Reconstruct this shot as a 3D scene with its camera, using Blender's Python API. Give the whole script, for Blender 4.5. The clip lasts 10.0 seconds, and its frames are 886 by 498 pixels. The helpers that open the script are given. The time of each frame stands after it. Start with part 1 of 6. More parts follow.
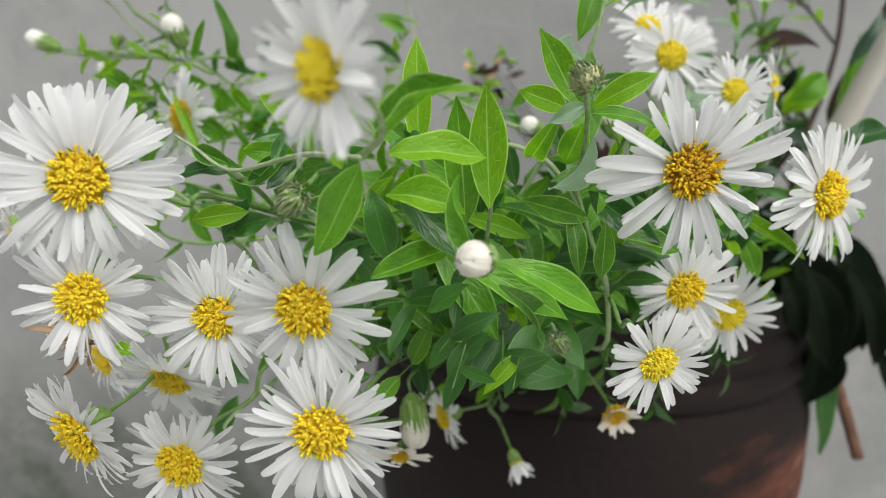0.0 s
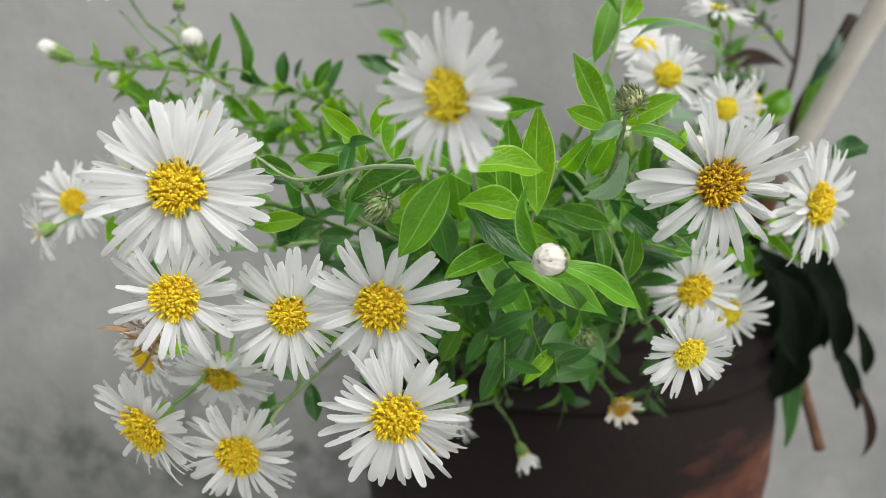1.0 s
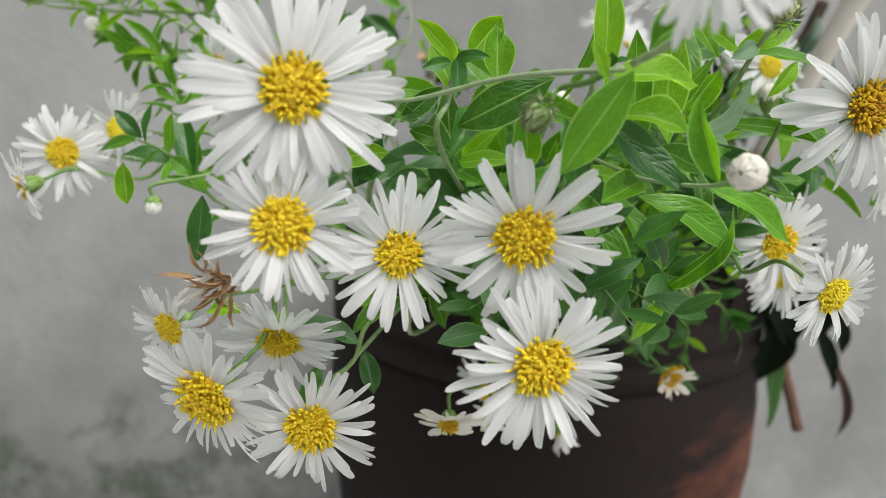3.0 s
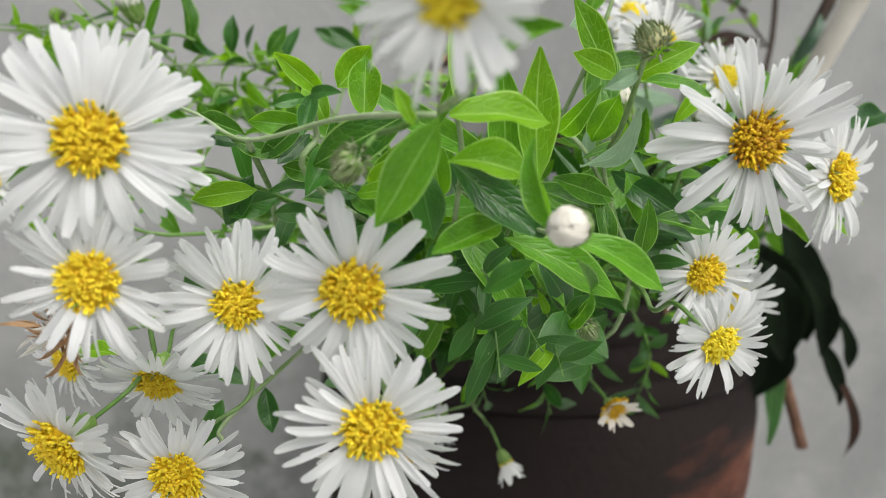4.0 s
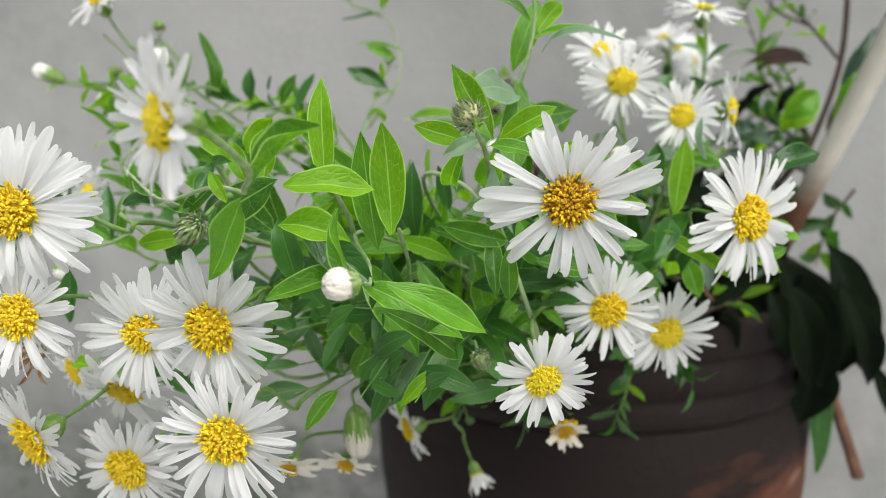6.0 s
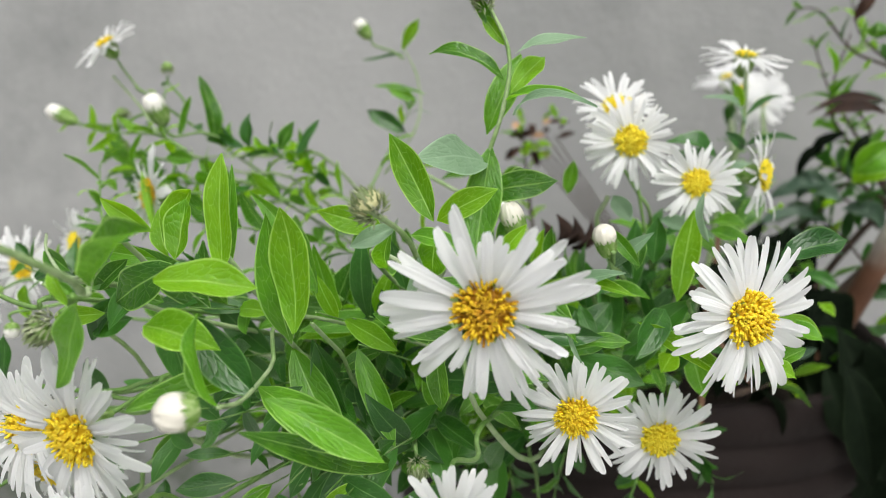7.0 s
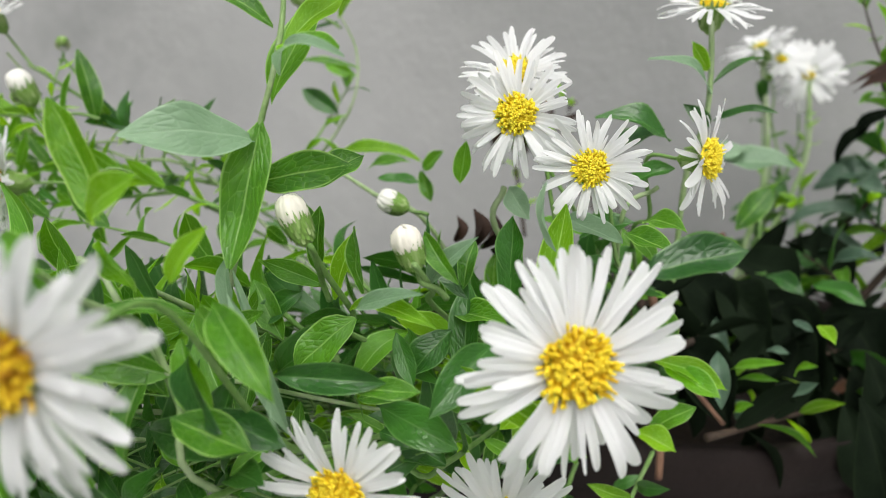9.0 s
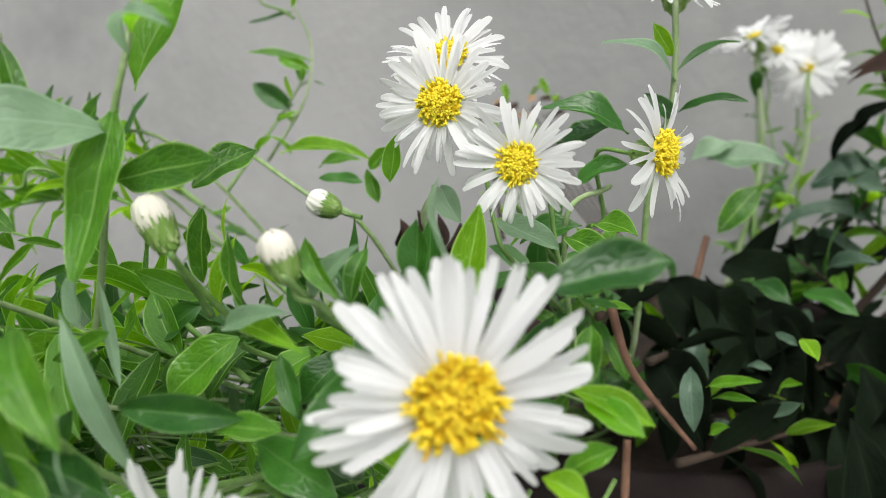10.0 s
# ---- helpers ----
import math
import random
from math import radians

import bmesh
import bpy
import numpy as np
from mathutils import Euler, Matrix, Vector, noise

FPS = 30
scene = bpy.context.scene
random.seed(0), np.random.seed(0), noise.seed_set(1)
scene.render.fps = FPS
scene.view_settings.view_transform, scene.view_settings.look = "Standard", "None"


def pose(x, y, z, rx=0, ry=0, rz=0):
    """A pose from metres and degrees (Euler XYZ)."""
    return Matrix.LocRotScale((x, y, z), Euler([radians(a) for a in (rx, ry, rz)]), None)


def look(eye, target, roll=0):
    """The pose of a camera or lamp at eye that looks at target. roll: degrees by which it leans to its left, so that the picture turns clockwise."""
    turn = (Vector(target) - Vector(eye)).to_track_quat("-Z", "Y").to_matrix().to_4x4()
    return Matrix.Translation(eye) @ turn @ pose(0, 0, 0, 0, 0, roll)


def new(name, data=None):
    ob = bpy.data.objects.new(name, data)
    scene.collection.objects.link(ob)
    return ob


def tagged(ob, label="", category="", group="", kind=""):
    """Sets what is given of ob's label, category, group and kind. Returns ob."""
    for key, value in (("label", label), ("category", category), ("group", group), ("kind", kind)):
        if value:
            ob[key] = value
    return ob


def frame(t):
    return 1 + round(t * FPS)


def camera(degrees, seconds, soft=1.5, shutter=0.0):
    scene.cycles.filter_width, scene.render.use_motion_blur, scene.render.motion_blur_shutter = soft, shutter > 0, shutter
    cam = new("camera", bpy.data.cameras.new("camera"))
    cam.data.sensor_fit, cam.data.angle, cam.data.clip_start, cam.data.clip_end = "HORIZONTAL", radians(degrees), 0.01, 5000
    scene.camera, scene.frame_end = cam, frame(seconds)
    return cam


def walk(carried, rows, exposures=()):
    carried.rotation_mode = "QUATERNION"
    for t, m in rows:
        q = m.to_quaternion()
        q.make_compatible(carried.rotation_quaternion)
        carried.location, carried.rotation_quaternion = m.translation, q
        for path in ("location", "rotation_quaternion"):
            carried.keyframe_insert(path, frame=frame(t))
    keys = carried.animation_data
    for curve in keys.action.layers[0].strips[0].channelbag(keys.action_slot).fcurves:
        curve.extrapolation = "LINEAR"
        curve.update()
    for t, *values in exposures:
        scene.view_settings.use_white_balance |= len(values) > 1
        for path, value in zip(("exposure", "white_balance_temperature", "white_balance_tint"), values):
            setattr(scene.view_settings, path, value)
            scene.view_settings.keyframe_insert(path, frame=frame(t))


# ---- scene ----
cam = camera(60.16, 10.0, soft=0.6)
cam.data.dof.use_dof = True
cam.data.dof.focus_distance, cam.data.dof.aperture_fstop = 0.17, 15.0


def aim(x, y, z, yaw, pitch, roll):
    """A camera pose from the eye, the heading to the left, the tilt up and the roll, in degrees."""
    a, b = radians(yaw), radians(pitch)
    way = Vector((-math.sin(a) * math.cos(b), math.cos(a) * math.cos(b), math.sin(b)))
    return look((x, y, z), Vector((x, y, z)) + way, roll)


ROWS = [
    (0, 0.00783, 0.00246, 0.32704, 1.608, -13.259, -0.217),
    (0.5, -0.00429, -0.00962, 0.32859, 0.762, -12.867, 0.144),
    (1, -0.01631, -0.01399, 0.32977, -2.28, -12.678, 0.568),
    (1.5, -0.02746, -0.01084, 0.33105, -4.214, -12.253, 0.6),
    (2, -0.0423, -0.0027, 0.32664, -6.062, -12.423, 1.091),
    (2.2, -0.04594, -0.00042, 0.31981, -6.715, -12.635, 1.118),
    (3.3, -0.06219, 0.01257, 0.30791, -9.631, -11.77, 2.025),
    (3.5, -0.05856, 0.0143, 0.30901, -9.118, -11.769, 2.05),
    (3.8, -0.03415, 0.01912, 0.31156, -7.178, -13.212, 1.495),
    (4, -0.02011, 0.01592, 0.31734, -5.562, -12.502, 0.846),
    (4.5, 0.00351, 0.00498, 0.32864, -1.667, -12.654, 0.095),
    (5, 0.01286, -0.00537, 0.32796, 0.361, -12.944, -0.954),
    (5.2, 0.02237, -0.01013, 0.33002, 1.23, -13.11, -1.072),
    (6.3, 0.05044, -0.00324, 0.33383, 7.385, -11.341, -0.485),
    (6.5, 0.05868, 0.0075, 0.33935, 8.804, -10.794, 0.103),
    (6.8, 0.06763, 0.02198, 0.33812, 11.2, -11.095, 0.267),
    (7, 0.07465, 0.02627, 0.34297, 12.36, -10.665, -0.165),
    (7.5, 0.09632, 0.03202, 0.34417, 14.411, -10.564, -0.391),
    (8, 0.10775, 0.05191, 0.34312, 16.879, -10.514, -0.634),
    (8.3, 0.10515, 0.06636, 0.33839, 17.446, -10.415, -0.385),
    (8.5, 0.11401, 0.07793, 0.34329, 18.788, -10.736, -0.456),
    (9, 0.12866, 0.09688, 0.33569, 20.054, -11.201, -0.956),
    (9.5, 0.14394, 0.10658, 0.33385, 21.403, -11.27, -1.021),
    (10, 0.14192, 0.12557, 0.33188, 21.33, -10.984, -1.349),
]
walk(cam, [(t, aim(*row)) for t, *row in ROWS], [(0.0, -0.12), (2.2, -0.11), (3.5, -0.09), (5.2, 0.02), (6.5, 0.05), (8.0, 0.0), (10.0, 0.04)])

# ---- light: a bright overcast sky ----
world = bpy.data.worlds.new("sky")
scene.world = world
world.use_nodes = True
wn = world.node_tree
sky = wn.nodes.new("ShaderNodeTexSky")
sky.sky_type, sky.sun_disc = "NISHITA", False
sky.sun_elevation, sky.sun_rotation = radians(58), radians(152)
sky.air_density, sky.dust_density, sky.ozone_density = 1.0, 6.0, 1.0
hue = wn.nodes.new("ShaderNodeHueSaturation")
hue.inputs["Saturation"].default_value = 0.3
wn.links.new(sky.outputs[0], hue.inputs["Color"])
wn.links.new(hue.outputs[0], wn.nodes["Background"].inputs["Color"])
wn.nodes["Background"].inputs["Strength"].default_value = 0.15
sun = new("sun", bpy.data.lights.new("sun", "SUN"))
sun.data.energy, sun.data.angle, sun.data.color = 2.8, radians(50), (1.0, 0.985, 0.955)
sun.matrix_world = look((0.55, -0.82, 2.1), (0, 0.2, 0.3))


# ---- materials ----
def material(name, rough=0.6, spec=0.4):
    m = bpy.data.materials.new(name)
    m.use_nodes = True
    n = m.node_tree.nodes
    bsdf = n["Principled BSDF"]
    bsdf.inputs["Roughness"].default_value = rough
    bsdf.inputs["Specular IOR Level"].default_value = spec
    return m, m.node_tree, bsdf


def node(tree, kind, **values):
    n = tree.nodes.new(kind)
    for key, value in values.items():
        n.inputs[key.replace("_", " ")].default_value = value
    return n


def math_node(tree, op, a, b=None, clamp=False):
    n = tree.nodes.new("ShaderNodeMath")
    n.operation, n.use_clamp = op, clamp
    for socket, value in zip(n.inputs, (a, b)):
        if value is None:
            continue
        if isinstance(value, (int, float)):
            socket.default_value = value
        else:
            tree.links.new(value, socket)
    return n.outputs[0]


def mix(tree, fac, a, b):
    n = tree.nodes.new("ShaderNodeMix")
    n.data_type = "RGBA"
    for socket, value in ((n.inputs["Factor"], fac), (n.inputs["A"], a), (n.inputs["B"], b)):
        if isinstance(value, (int, float)):
            socket.default_value = value
        elif isinstance(value, tuple):
            socket.default_value = (*value, 1)
        else:
            tree.links.new(value, socket)
    return n.outputs["Result"]


def ramp(tree, fac, *stops):
    n = tree.nodes.new("ShaderNodeValToRGB")
    e = n.color_ramp.elements
    while len(e) < len(stops):
        e.new(0.5)
    for el, (at, value) in zip(e, stops):
        el.position = at
        el.color = (*value, 1) if isinstance(value, tuple) else (value, value, value, 1)
    tree.links.new(fac, n.inputs[0])
    return n.outputs[0]


def noise_of(tree, scale, detail=4.0, rough=0.55, vector=None, space="Object"):
    n = node(tree, "ShaderNodeTexNoise", Scale=scale, Detail=detail, Roughness=rough)
    if vector is None:
        vector = tree.nodes.new("ShaderNodeTexCoord").outputs[space]
    tree.links.new(vector, n.inputs["Vector"])
    return n.outputs[0]


def bump(tree, bsdf, height, strength=0.3, distance=0.001):
    n = node(tree, "ShaderNodeBump", Strength=strength, Distance=distance)
    tree.links.new(height, n.inputs["Height"])
    tree.links.new(n.outputs[0], bsdf.inputs["Normal"])
    return n.outputs[0]


def translucent(m, tree, bsdf, color, amount, normal=None):
    t = tree.nodes.new("ShaderNodeBsdfTranslucent")
    if isinstance(color, tuple):
        t.inputs["Color"].default_value = (*color, 1)
    else:
        tree.links.new(color, t.inputs["Color"])
    s = tree.nodes.new("ShaderNodeMixShader")
    s.inputs[0].default_value = amount
    tree.links.new(bsdf.outputs[0], s.inputs[1])
    tree.links.new(t.outputs[0], s.inputs[2])
    tree.links.new(s.outputs[0], tree.nodes["Material Output"].inputs["Surface"])


def leaf_material(name, dark, light, vein, rough=0.46, through_light=0.42, spec=0.42, relief=0.4, net_strength=0.24):
    m, tree, bsdf = material(name, rough, spec)
    uv = tree.nodes.new("ShaderNodeTexCoord").outputs["UV"]
    sep = tree.nodes.new("ShaderNodeSeparateXYZ")
    tree.links.new(uv, sep.inputs[0])
    u, v = sep.outputs[0], sep.outputs[1]
    across = math_node(tree, "ABSOLUTE", math_node(tree, "SUBTRACT", v, 0.5))
    rnd = tree.nodes.new("ShaderNodeObjectInfo").outputs["Random"]
    comb = tree.nodes.new("ShaderNodeCombineXYZ")
    along = math_node(tree, "MULTIPLY", math_node(tree, "SUBTRACT", u, math_node(tree, "MULTIPLY", across, 0.5)), 9.0)
    tree.links.new(math_node(tree, "ADD", along, math_node(tree, "MULTIPLY", rnd, 37.0)), comb.inputs[0])
    tree.links.new(math_node(tree, "MULTIPLY", v, 6.0), comb.inputs[1])
    vor = node(tree, "ShaderNodeTexVoronoi", Scale=1.0)
    vor.feature, vor.voronoi_dimensions = "DISTANCE_TO_EDGE", "2D"
    tree.links.new(comb.outputs[0], vor.inputs["Vector"])
    net = ramp(tree, vor.outputs["Distance"], (0.0, 1.0), (0.018, 0.6), (0.042, 0.0))
    rib = ramp(tree, across, (0.0, 1.0), (0.012, 0.8), (0.032, 0.0))
    rim = ramp(tree, across, (0.45, 0.0), (0.47, 1.0))
    patch = noise_of(tree, 220.0, 3.0)
    base = mix(tree, math_node(tree, "ADD", math_node(tree, "MULTIPLY", math_node(tree, "SUBTRACT", patch, 0.25), 0.9), math_node(tree, "MULTIPLY", math_node(tree, "SUBTRACT", rnd, 0.2), 0.85), True), dark, light)
    col = mix(tree, math_node(tree, "MULTIPLY", net, net_strength), base, vein)
    col = mix(tree, math_node(tree, "MULTIPLY", rib, 0.5), col, vein)
    # pale margin: the highlight along the leaf edge, put into the colour
    col = mix(tree, math_node(tree, "MULTIPLY", rim, 0.52), col, vein)
    tree.links.new(col, bsdf.inputs["Base Color"])
    fine = noise_of(tree, 1500.0, 2.0)
    quilt = ramp(tree, vor.outputs["Distance"], (0.0, 0.0), (0.25, 0.8), (0.5, 1.0))
    h = math_node(tree, "SUBTRACT", math_node(tree, "ADD", math_node(tree, "MULTIPLY", fine, 0.25), math_node(tree, "MULTIPLY", quilt, 0.55)), rib)
    bump(tree, bsdf, h, relief, 0.0010)
    bright = node(tree, "ShaderNodeHueSaturation", Hue=0.485, Saturation=1.08, Value=2.6)
    tree.links.new(col, bright.inputs["Color"])
    translucent(m, tree, bsdf, bright.outputs[0], through_light)
    return m


def petal_material(name, white, shade, through_light=0.42):
    m, tree, bsdf = material(name, 0.55, 0.3)
    uv = tree.nodes.new("ShaderNodeTexCoord").outputs["UV"]
    mapping = node(tree, "ShaderNodeMapping", Scale=(1.2, 14.0, 1.0))
    tree.links.new(uv, mapping.inputs["Vector"])
    streak = noise_of(tree, 1.0, 3.0, vector=mapping.outputs[0])
    rnd = tree.nodes.new("ShaderNodeObjectInfo").outputs["Random"]
    col = mix(tree, ramp(tree, streak, (0.35, 0.0), (0.75, 0.75)), white, shade)
    col = mix(tree, math_node(tree, "MULTIPLY", rnd, 0.25), col, shade)
    tree.links.new(col, bsdf.inputs["Base Color"])
    sep = tree.nodes.new("ShaderNodeSeparateXYZ")
    tree.links.new(uv, sep.inputs[0])
    groove = math_node(tree, "SINE", math_node(tree, "MULTIPLY", sep.outputs[1], 22.0))
    bump(tree, bsdf, math_node(tree, "ADD", streak, math_node(tree, "MULTIPLY", groove, 0.18)), 0.32, 0.0004)
    translucent(m, tree, bsdf, (0.90, 0.91, 0.90), through_light)
    return m


def grain_material(name, a, b, scale, rough=0.7, height=0.3, distance=0.0005, island=False, c=None, spec=0.3):
    m, tree, bsdf = material(name, rough, spec)
    fac = noise_of(tree, scale, 5.0, 0.6)
    col = mix(tree, ramp(tree, fac, (0.3, 0.0), (0.7, 1.0)), a, b)
    if island:
        r = tree.nodes.new("ShaderNodeNewGeometry").outputs["Random Per Island"]
        col = mix(tree, ramp(tree, r, (0.45, 0.0), (1.0, 0.85)), col, c or b)
    elif c:
        big = noise_of(tree, scale * 0.13, 3.0)
        col = mix(tree, ramp(tree, big, (0.42, 0.0), (0.68, 0.9)), col, c)
    tree.links.new(col, bsdf.inputs["Base Color"])
    bump(tree, bsdf, noise_of(tree, scale * 3.0, 4.0), height, distance)
    return m


M_LEAF = leaf_material("aster leaf green", (0.024, 0.098, 0.007), (0.098, 0.280, 0.015), (0.34, 0.54, 0.16), 0.38, 0.40, 0.45, 0.32, 0.22)
M_YOUNG = leaf_material("young leaf yellow green", (0.065, 0.195, 0.006), (0.16, 0.355, 0.014), (0.44, 0.62, 0.18), 0.45, 0.5, 0.35, 0.3, 0.3)
# for dark leaves, and for shade put into leaf colour low in the clump
M_DARK = leaf_material("dark and shaded leaf green", (0.011, 0.058, 0.008), (0.038, 0.142, 0.016), (0.12, 0.24, 0.07), 0.34, 0.24, 0.5, 0.22, 0.16)
M_PALE = leaf_material("pale leaf underside", (0.13, 0.22, 0.125), (0.22, 0.33, 0.21), (0.30, 0.42, 0.28), 0.42, 0.28, 0.4, 0.3)
# near black: the shade inside the pot is put into this leaf colour
M_SHRUB = leaf_material("shade-blackened shrub leaf", (0.0018, 0.004, 0.0018), (0.007, 0.013, 0.006), (0.011, 0.019, 0.008), 0.75, 0.1, 0.06, 0.25)
M_GREY = leaf_material("grey green glossy leaf", (0.035, 0.075, 0.045), (0.09, 0.15, 0.10), (0.14, 0.2, 0.13), 0.35, 0.2)
M_DRY = grain_material("dry brown leaf", (0.022, 0.011, 0.008), (0.06, 0.027, 0.014), 260.0, 0.8, 0.6, 0.0006, c=(0.014, 0.008, 0.006))
M_PETAL = petal_material("white petal", (0.85, 0.853, 0.858), (0.78, 0.785, 0.80), 0.52)
M_CREAM = petal_material("cream bud petal", (0.86, 0.83, 0.75), (0.74, 0.70, 0.58), 0.3)
M_BUD = petal_material("white bud petal", (0.88, 0.87, 0.82), (0.80, 0.79, 0.71), 0.3)
M_OLIVE_BUD = petal_material("olive cream bud petal", (0.54, 0.53, 0.30), (0.34, 0.33, 0.12), 0.1)
M_OLD_PETAL = petal_material("faded cream petal", (0.80, 0.77, 0.70), (0.68, 0.60, 0.50))
M_STRAW = grain_material("withered straw brown", (0.30, 0.17, 0.08), (0.55, 0.36, 0.20), 300.0, 0.8, 0.5, 0.0004, c=(0.10, 0.04, 0.02))


def floret_material(name, deep, tip, odd, share):
    """Florets: deeper coloured tubes with brighter mouths, and a share of older, duller ones."""
    m, tree, bsdf = material(name, 0.5, 0.35)
    sep = tree.nodes.new("ShaderNodeSeparateXYZ")
    tree.links.new(tree.nodes.new("ShaderNodeTexCoord").outputs["UV"], sep.inputs[0])
    col = mix(tree, ramp(tree, sep.outputs[0], (0.25, 0.0), (0.85, 1.0)), deep, tip)
    r = tree.nodes.new("ShaderNodeNewGeometry").outputs["Random Per Island"]
    col = mix(tree, ramp(tree, r, (1.0 - share, 0.0), (1.0, 0.85)), col, odd)
    col = mix(tree, ramp(tree, sep.outputs[1], (0.15, 1.6 * share), (0.7, 0.0)), col, odd)
    tree.links.new(col, bsdf.inputs["Base Color"])
    bump(tree, bsdf, noise_of(tree, 2400.0, 3.0), 0.3, 0.0002)
    translucent(m, tree, bsdf, tip, 0.3)
    return m


M_DISC = floret_material("yellow floret", (0.83, 0.56, 0.012), (0.95, 0.80, 0.045), (0.72, 0.44, 0.01), 0.3)
M_DISC_LIGHT = floret_material("lemon floret", (0.87, 0.66, 0.016), (0.95, 0.84, 0.06), (0.86, 0.68, 0.03), 0.2)
M_DISC_OLD = floret_material("orange brown floret", (0.60, 0.32, 0.006), (0.92, 0.70, 0.03), (0.40, 0.14, 0.008), 0.4)
M_BRACT = grain_material("green bract", (0.09, 0.20, 0.025), (0.20, 0.34, 0.07), 500.0, 0.6, 0.4, 0.0003, True, (0.36, 0.46, 0.20))
M_SCALE = grain_material("olive bud scale", (0.10, 0.16, 0.05), (0.25, 0.30, 0.14), 500.0, 0.6, 0.4, 0.0003, True, (0.44, 0.46, 0.32))
M_BROWN_BUD = grain_material("olive brown bud scale", (0.06, 0.07, 0.02), (0.16, 0.15, 0.05), 700.0, 0.7, 0.5, 0.0004, True, (0.10, 0.035, 0.03))
M_STEM = grain_material("green stem", (0.12, 0.22, 0.06), (0.25, 0.35, 0.15), 420.0, 0.6, 0.6, 0.0004, c=(0.32, 0.38, 0.24))
M_WOOD_STEM = grain_material("woody dark stem", (0.020, 0.014, 0.010), (0.05, 0.034, 0.022), 300.0, 0.75, 0.6, 0.0005, c=(0.05, 0.03, 0.02))
M_SIDE = grain_material("thin green stem", (0.06, 0.15, 0.02), (0.14, 0.26, 0.06), 420.0, 0.6, 0.6, 0.0004, c=(0.17, 0.26, 0.10))
M_BARK = grain_material("reddish brown bark", (0.09, 0.045, 0.028), (0.20, 0.11, 0.07), 120.0, 0.8, 0.7, 0.0008, c=(0.04, 0.022, 0.015))


def cane_bark():
    """Whitish young bark that turns reddish brown towards the foot."""
    m, tree, bsdf = material("pale cane bark", 0.65, 0.3)
    grain = noise_of(tree, 45.0, 5.0, 0.6)
    pale = mix(tree, grain, (0.50, 0.46, 0.40), (0.72, 0.69, 0.62))
    brown = mix(tree, grain, (0.07, 0.03, 0.018), (0.24, 0.12, 0.07))
    sep = tree.nodes.new("ShaderNodeSeparateXYZ")
    tree.links.new(tree.nodes.new("ShaderNodeTexCoord").outputs["Object"], sep.inputs[0])
    up = math_node(tree, "ADD", sep.outputs[2], math_node(tree, "MULTIPLY", math_node(tree, "SUBTRACT", noise_of(tree, 20.0), 0.5), 0.06))
    tree.links.new(mix(tree, ramp(tree, up, (0.06, 0.0), (0.09, 1.0)), brown, pale), bsdf.inputs["Base Color"])
    bump(tree, bsdf, noise_of(tree, 140.0, 4.0), 0.5, 0.0008)
    return m


M_CANE = cane_bark()


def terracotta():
    """Old terracotta: brick red with black stains and pale limescale; shade at rim and left, light at lower right are
    put into the colour.
    """
    m, tree, bsdf = material("stained terracotta with painted shade", 0.8, 0.25)
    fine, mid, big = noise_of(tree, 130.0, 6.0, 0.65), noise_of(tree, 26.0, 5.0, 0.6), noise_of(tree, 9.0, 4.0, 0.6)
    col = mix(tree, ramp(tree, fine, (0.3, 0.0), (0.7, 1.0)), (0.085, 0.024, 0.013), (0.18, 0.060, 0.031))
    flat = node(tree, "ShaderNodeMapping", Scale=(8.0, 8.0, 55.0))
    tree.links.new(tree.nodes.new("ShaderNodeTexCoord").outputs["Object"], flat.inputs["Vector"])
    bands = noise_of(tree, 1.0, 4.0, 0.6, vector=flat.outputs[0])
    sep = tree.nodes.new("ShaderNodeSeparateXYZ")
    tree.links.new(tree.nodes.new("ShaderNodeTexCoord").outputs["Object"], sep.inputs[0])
    # painted light: brighter towards the right and the foot, darker towards the rim
    lit_side = math_node(tree, "ADD", math_node(tree, "MULTIPLY", sep.outputs[0], 3.2), math_node(tree, "MULTIPLY", sep.outputs[2], -2.2))
    stain_shade = math_node(tree, "ADD", math_node(tree, "ADD", math_node(tree, "MULTIPLY", big, 0.8), math_node(tree, "MULTIPLY", bands, 0.6)), lit_side)
    col = mix(tree, ramp(tree, stain_shade, (0.70, 0.99), (1.06, 0.12)), col, (0.0062, 0.0034, 0.0029))
    lime_light = math_node(tree, "ADD", math_node(tree, "MULTIPLY", mid, bands), math_node(tree, "MULTIPLY", lit_side, 0.35))
    col = mix(tree, ramp(tree, lime_light, (0.40, 0.0), (0.52, 0.55)), col, (0.28, 0.19, 0.125))
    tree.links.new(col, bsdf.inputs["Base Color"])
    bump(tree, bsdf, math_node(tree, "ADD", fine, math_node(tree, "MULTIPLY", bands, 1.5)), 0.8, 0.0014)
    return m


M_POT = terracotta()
M_SOIL = grain_material("black soil", (0.010, 0.007, 0.005), (0.035, 0.022, 0.015), 240.0, 0.95, 1.0, 0.002)


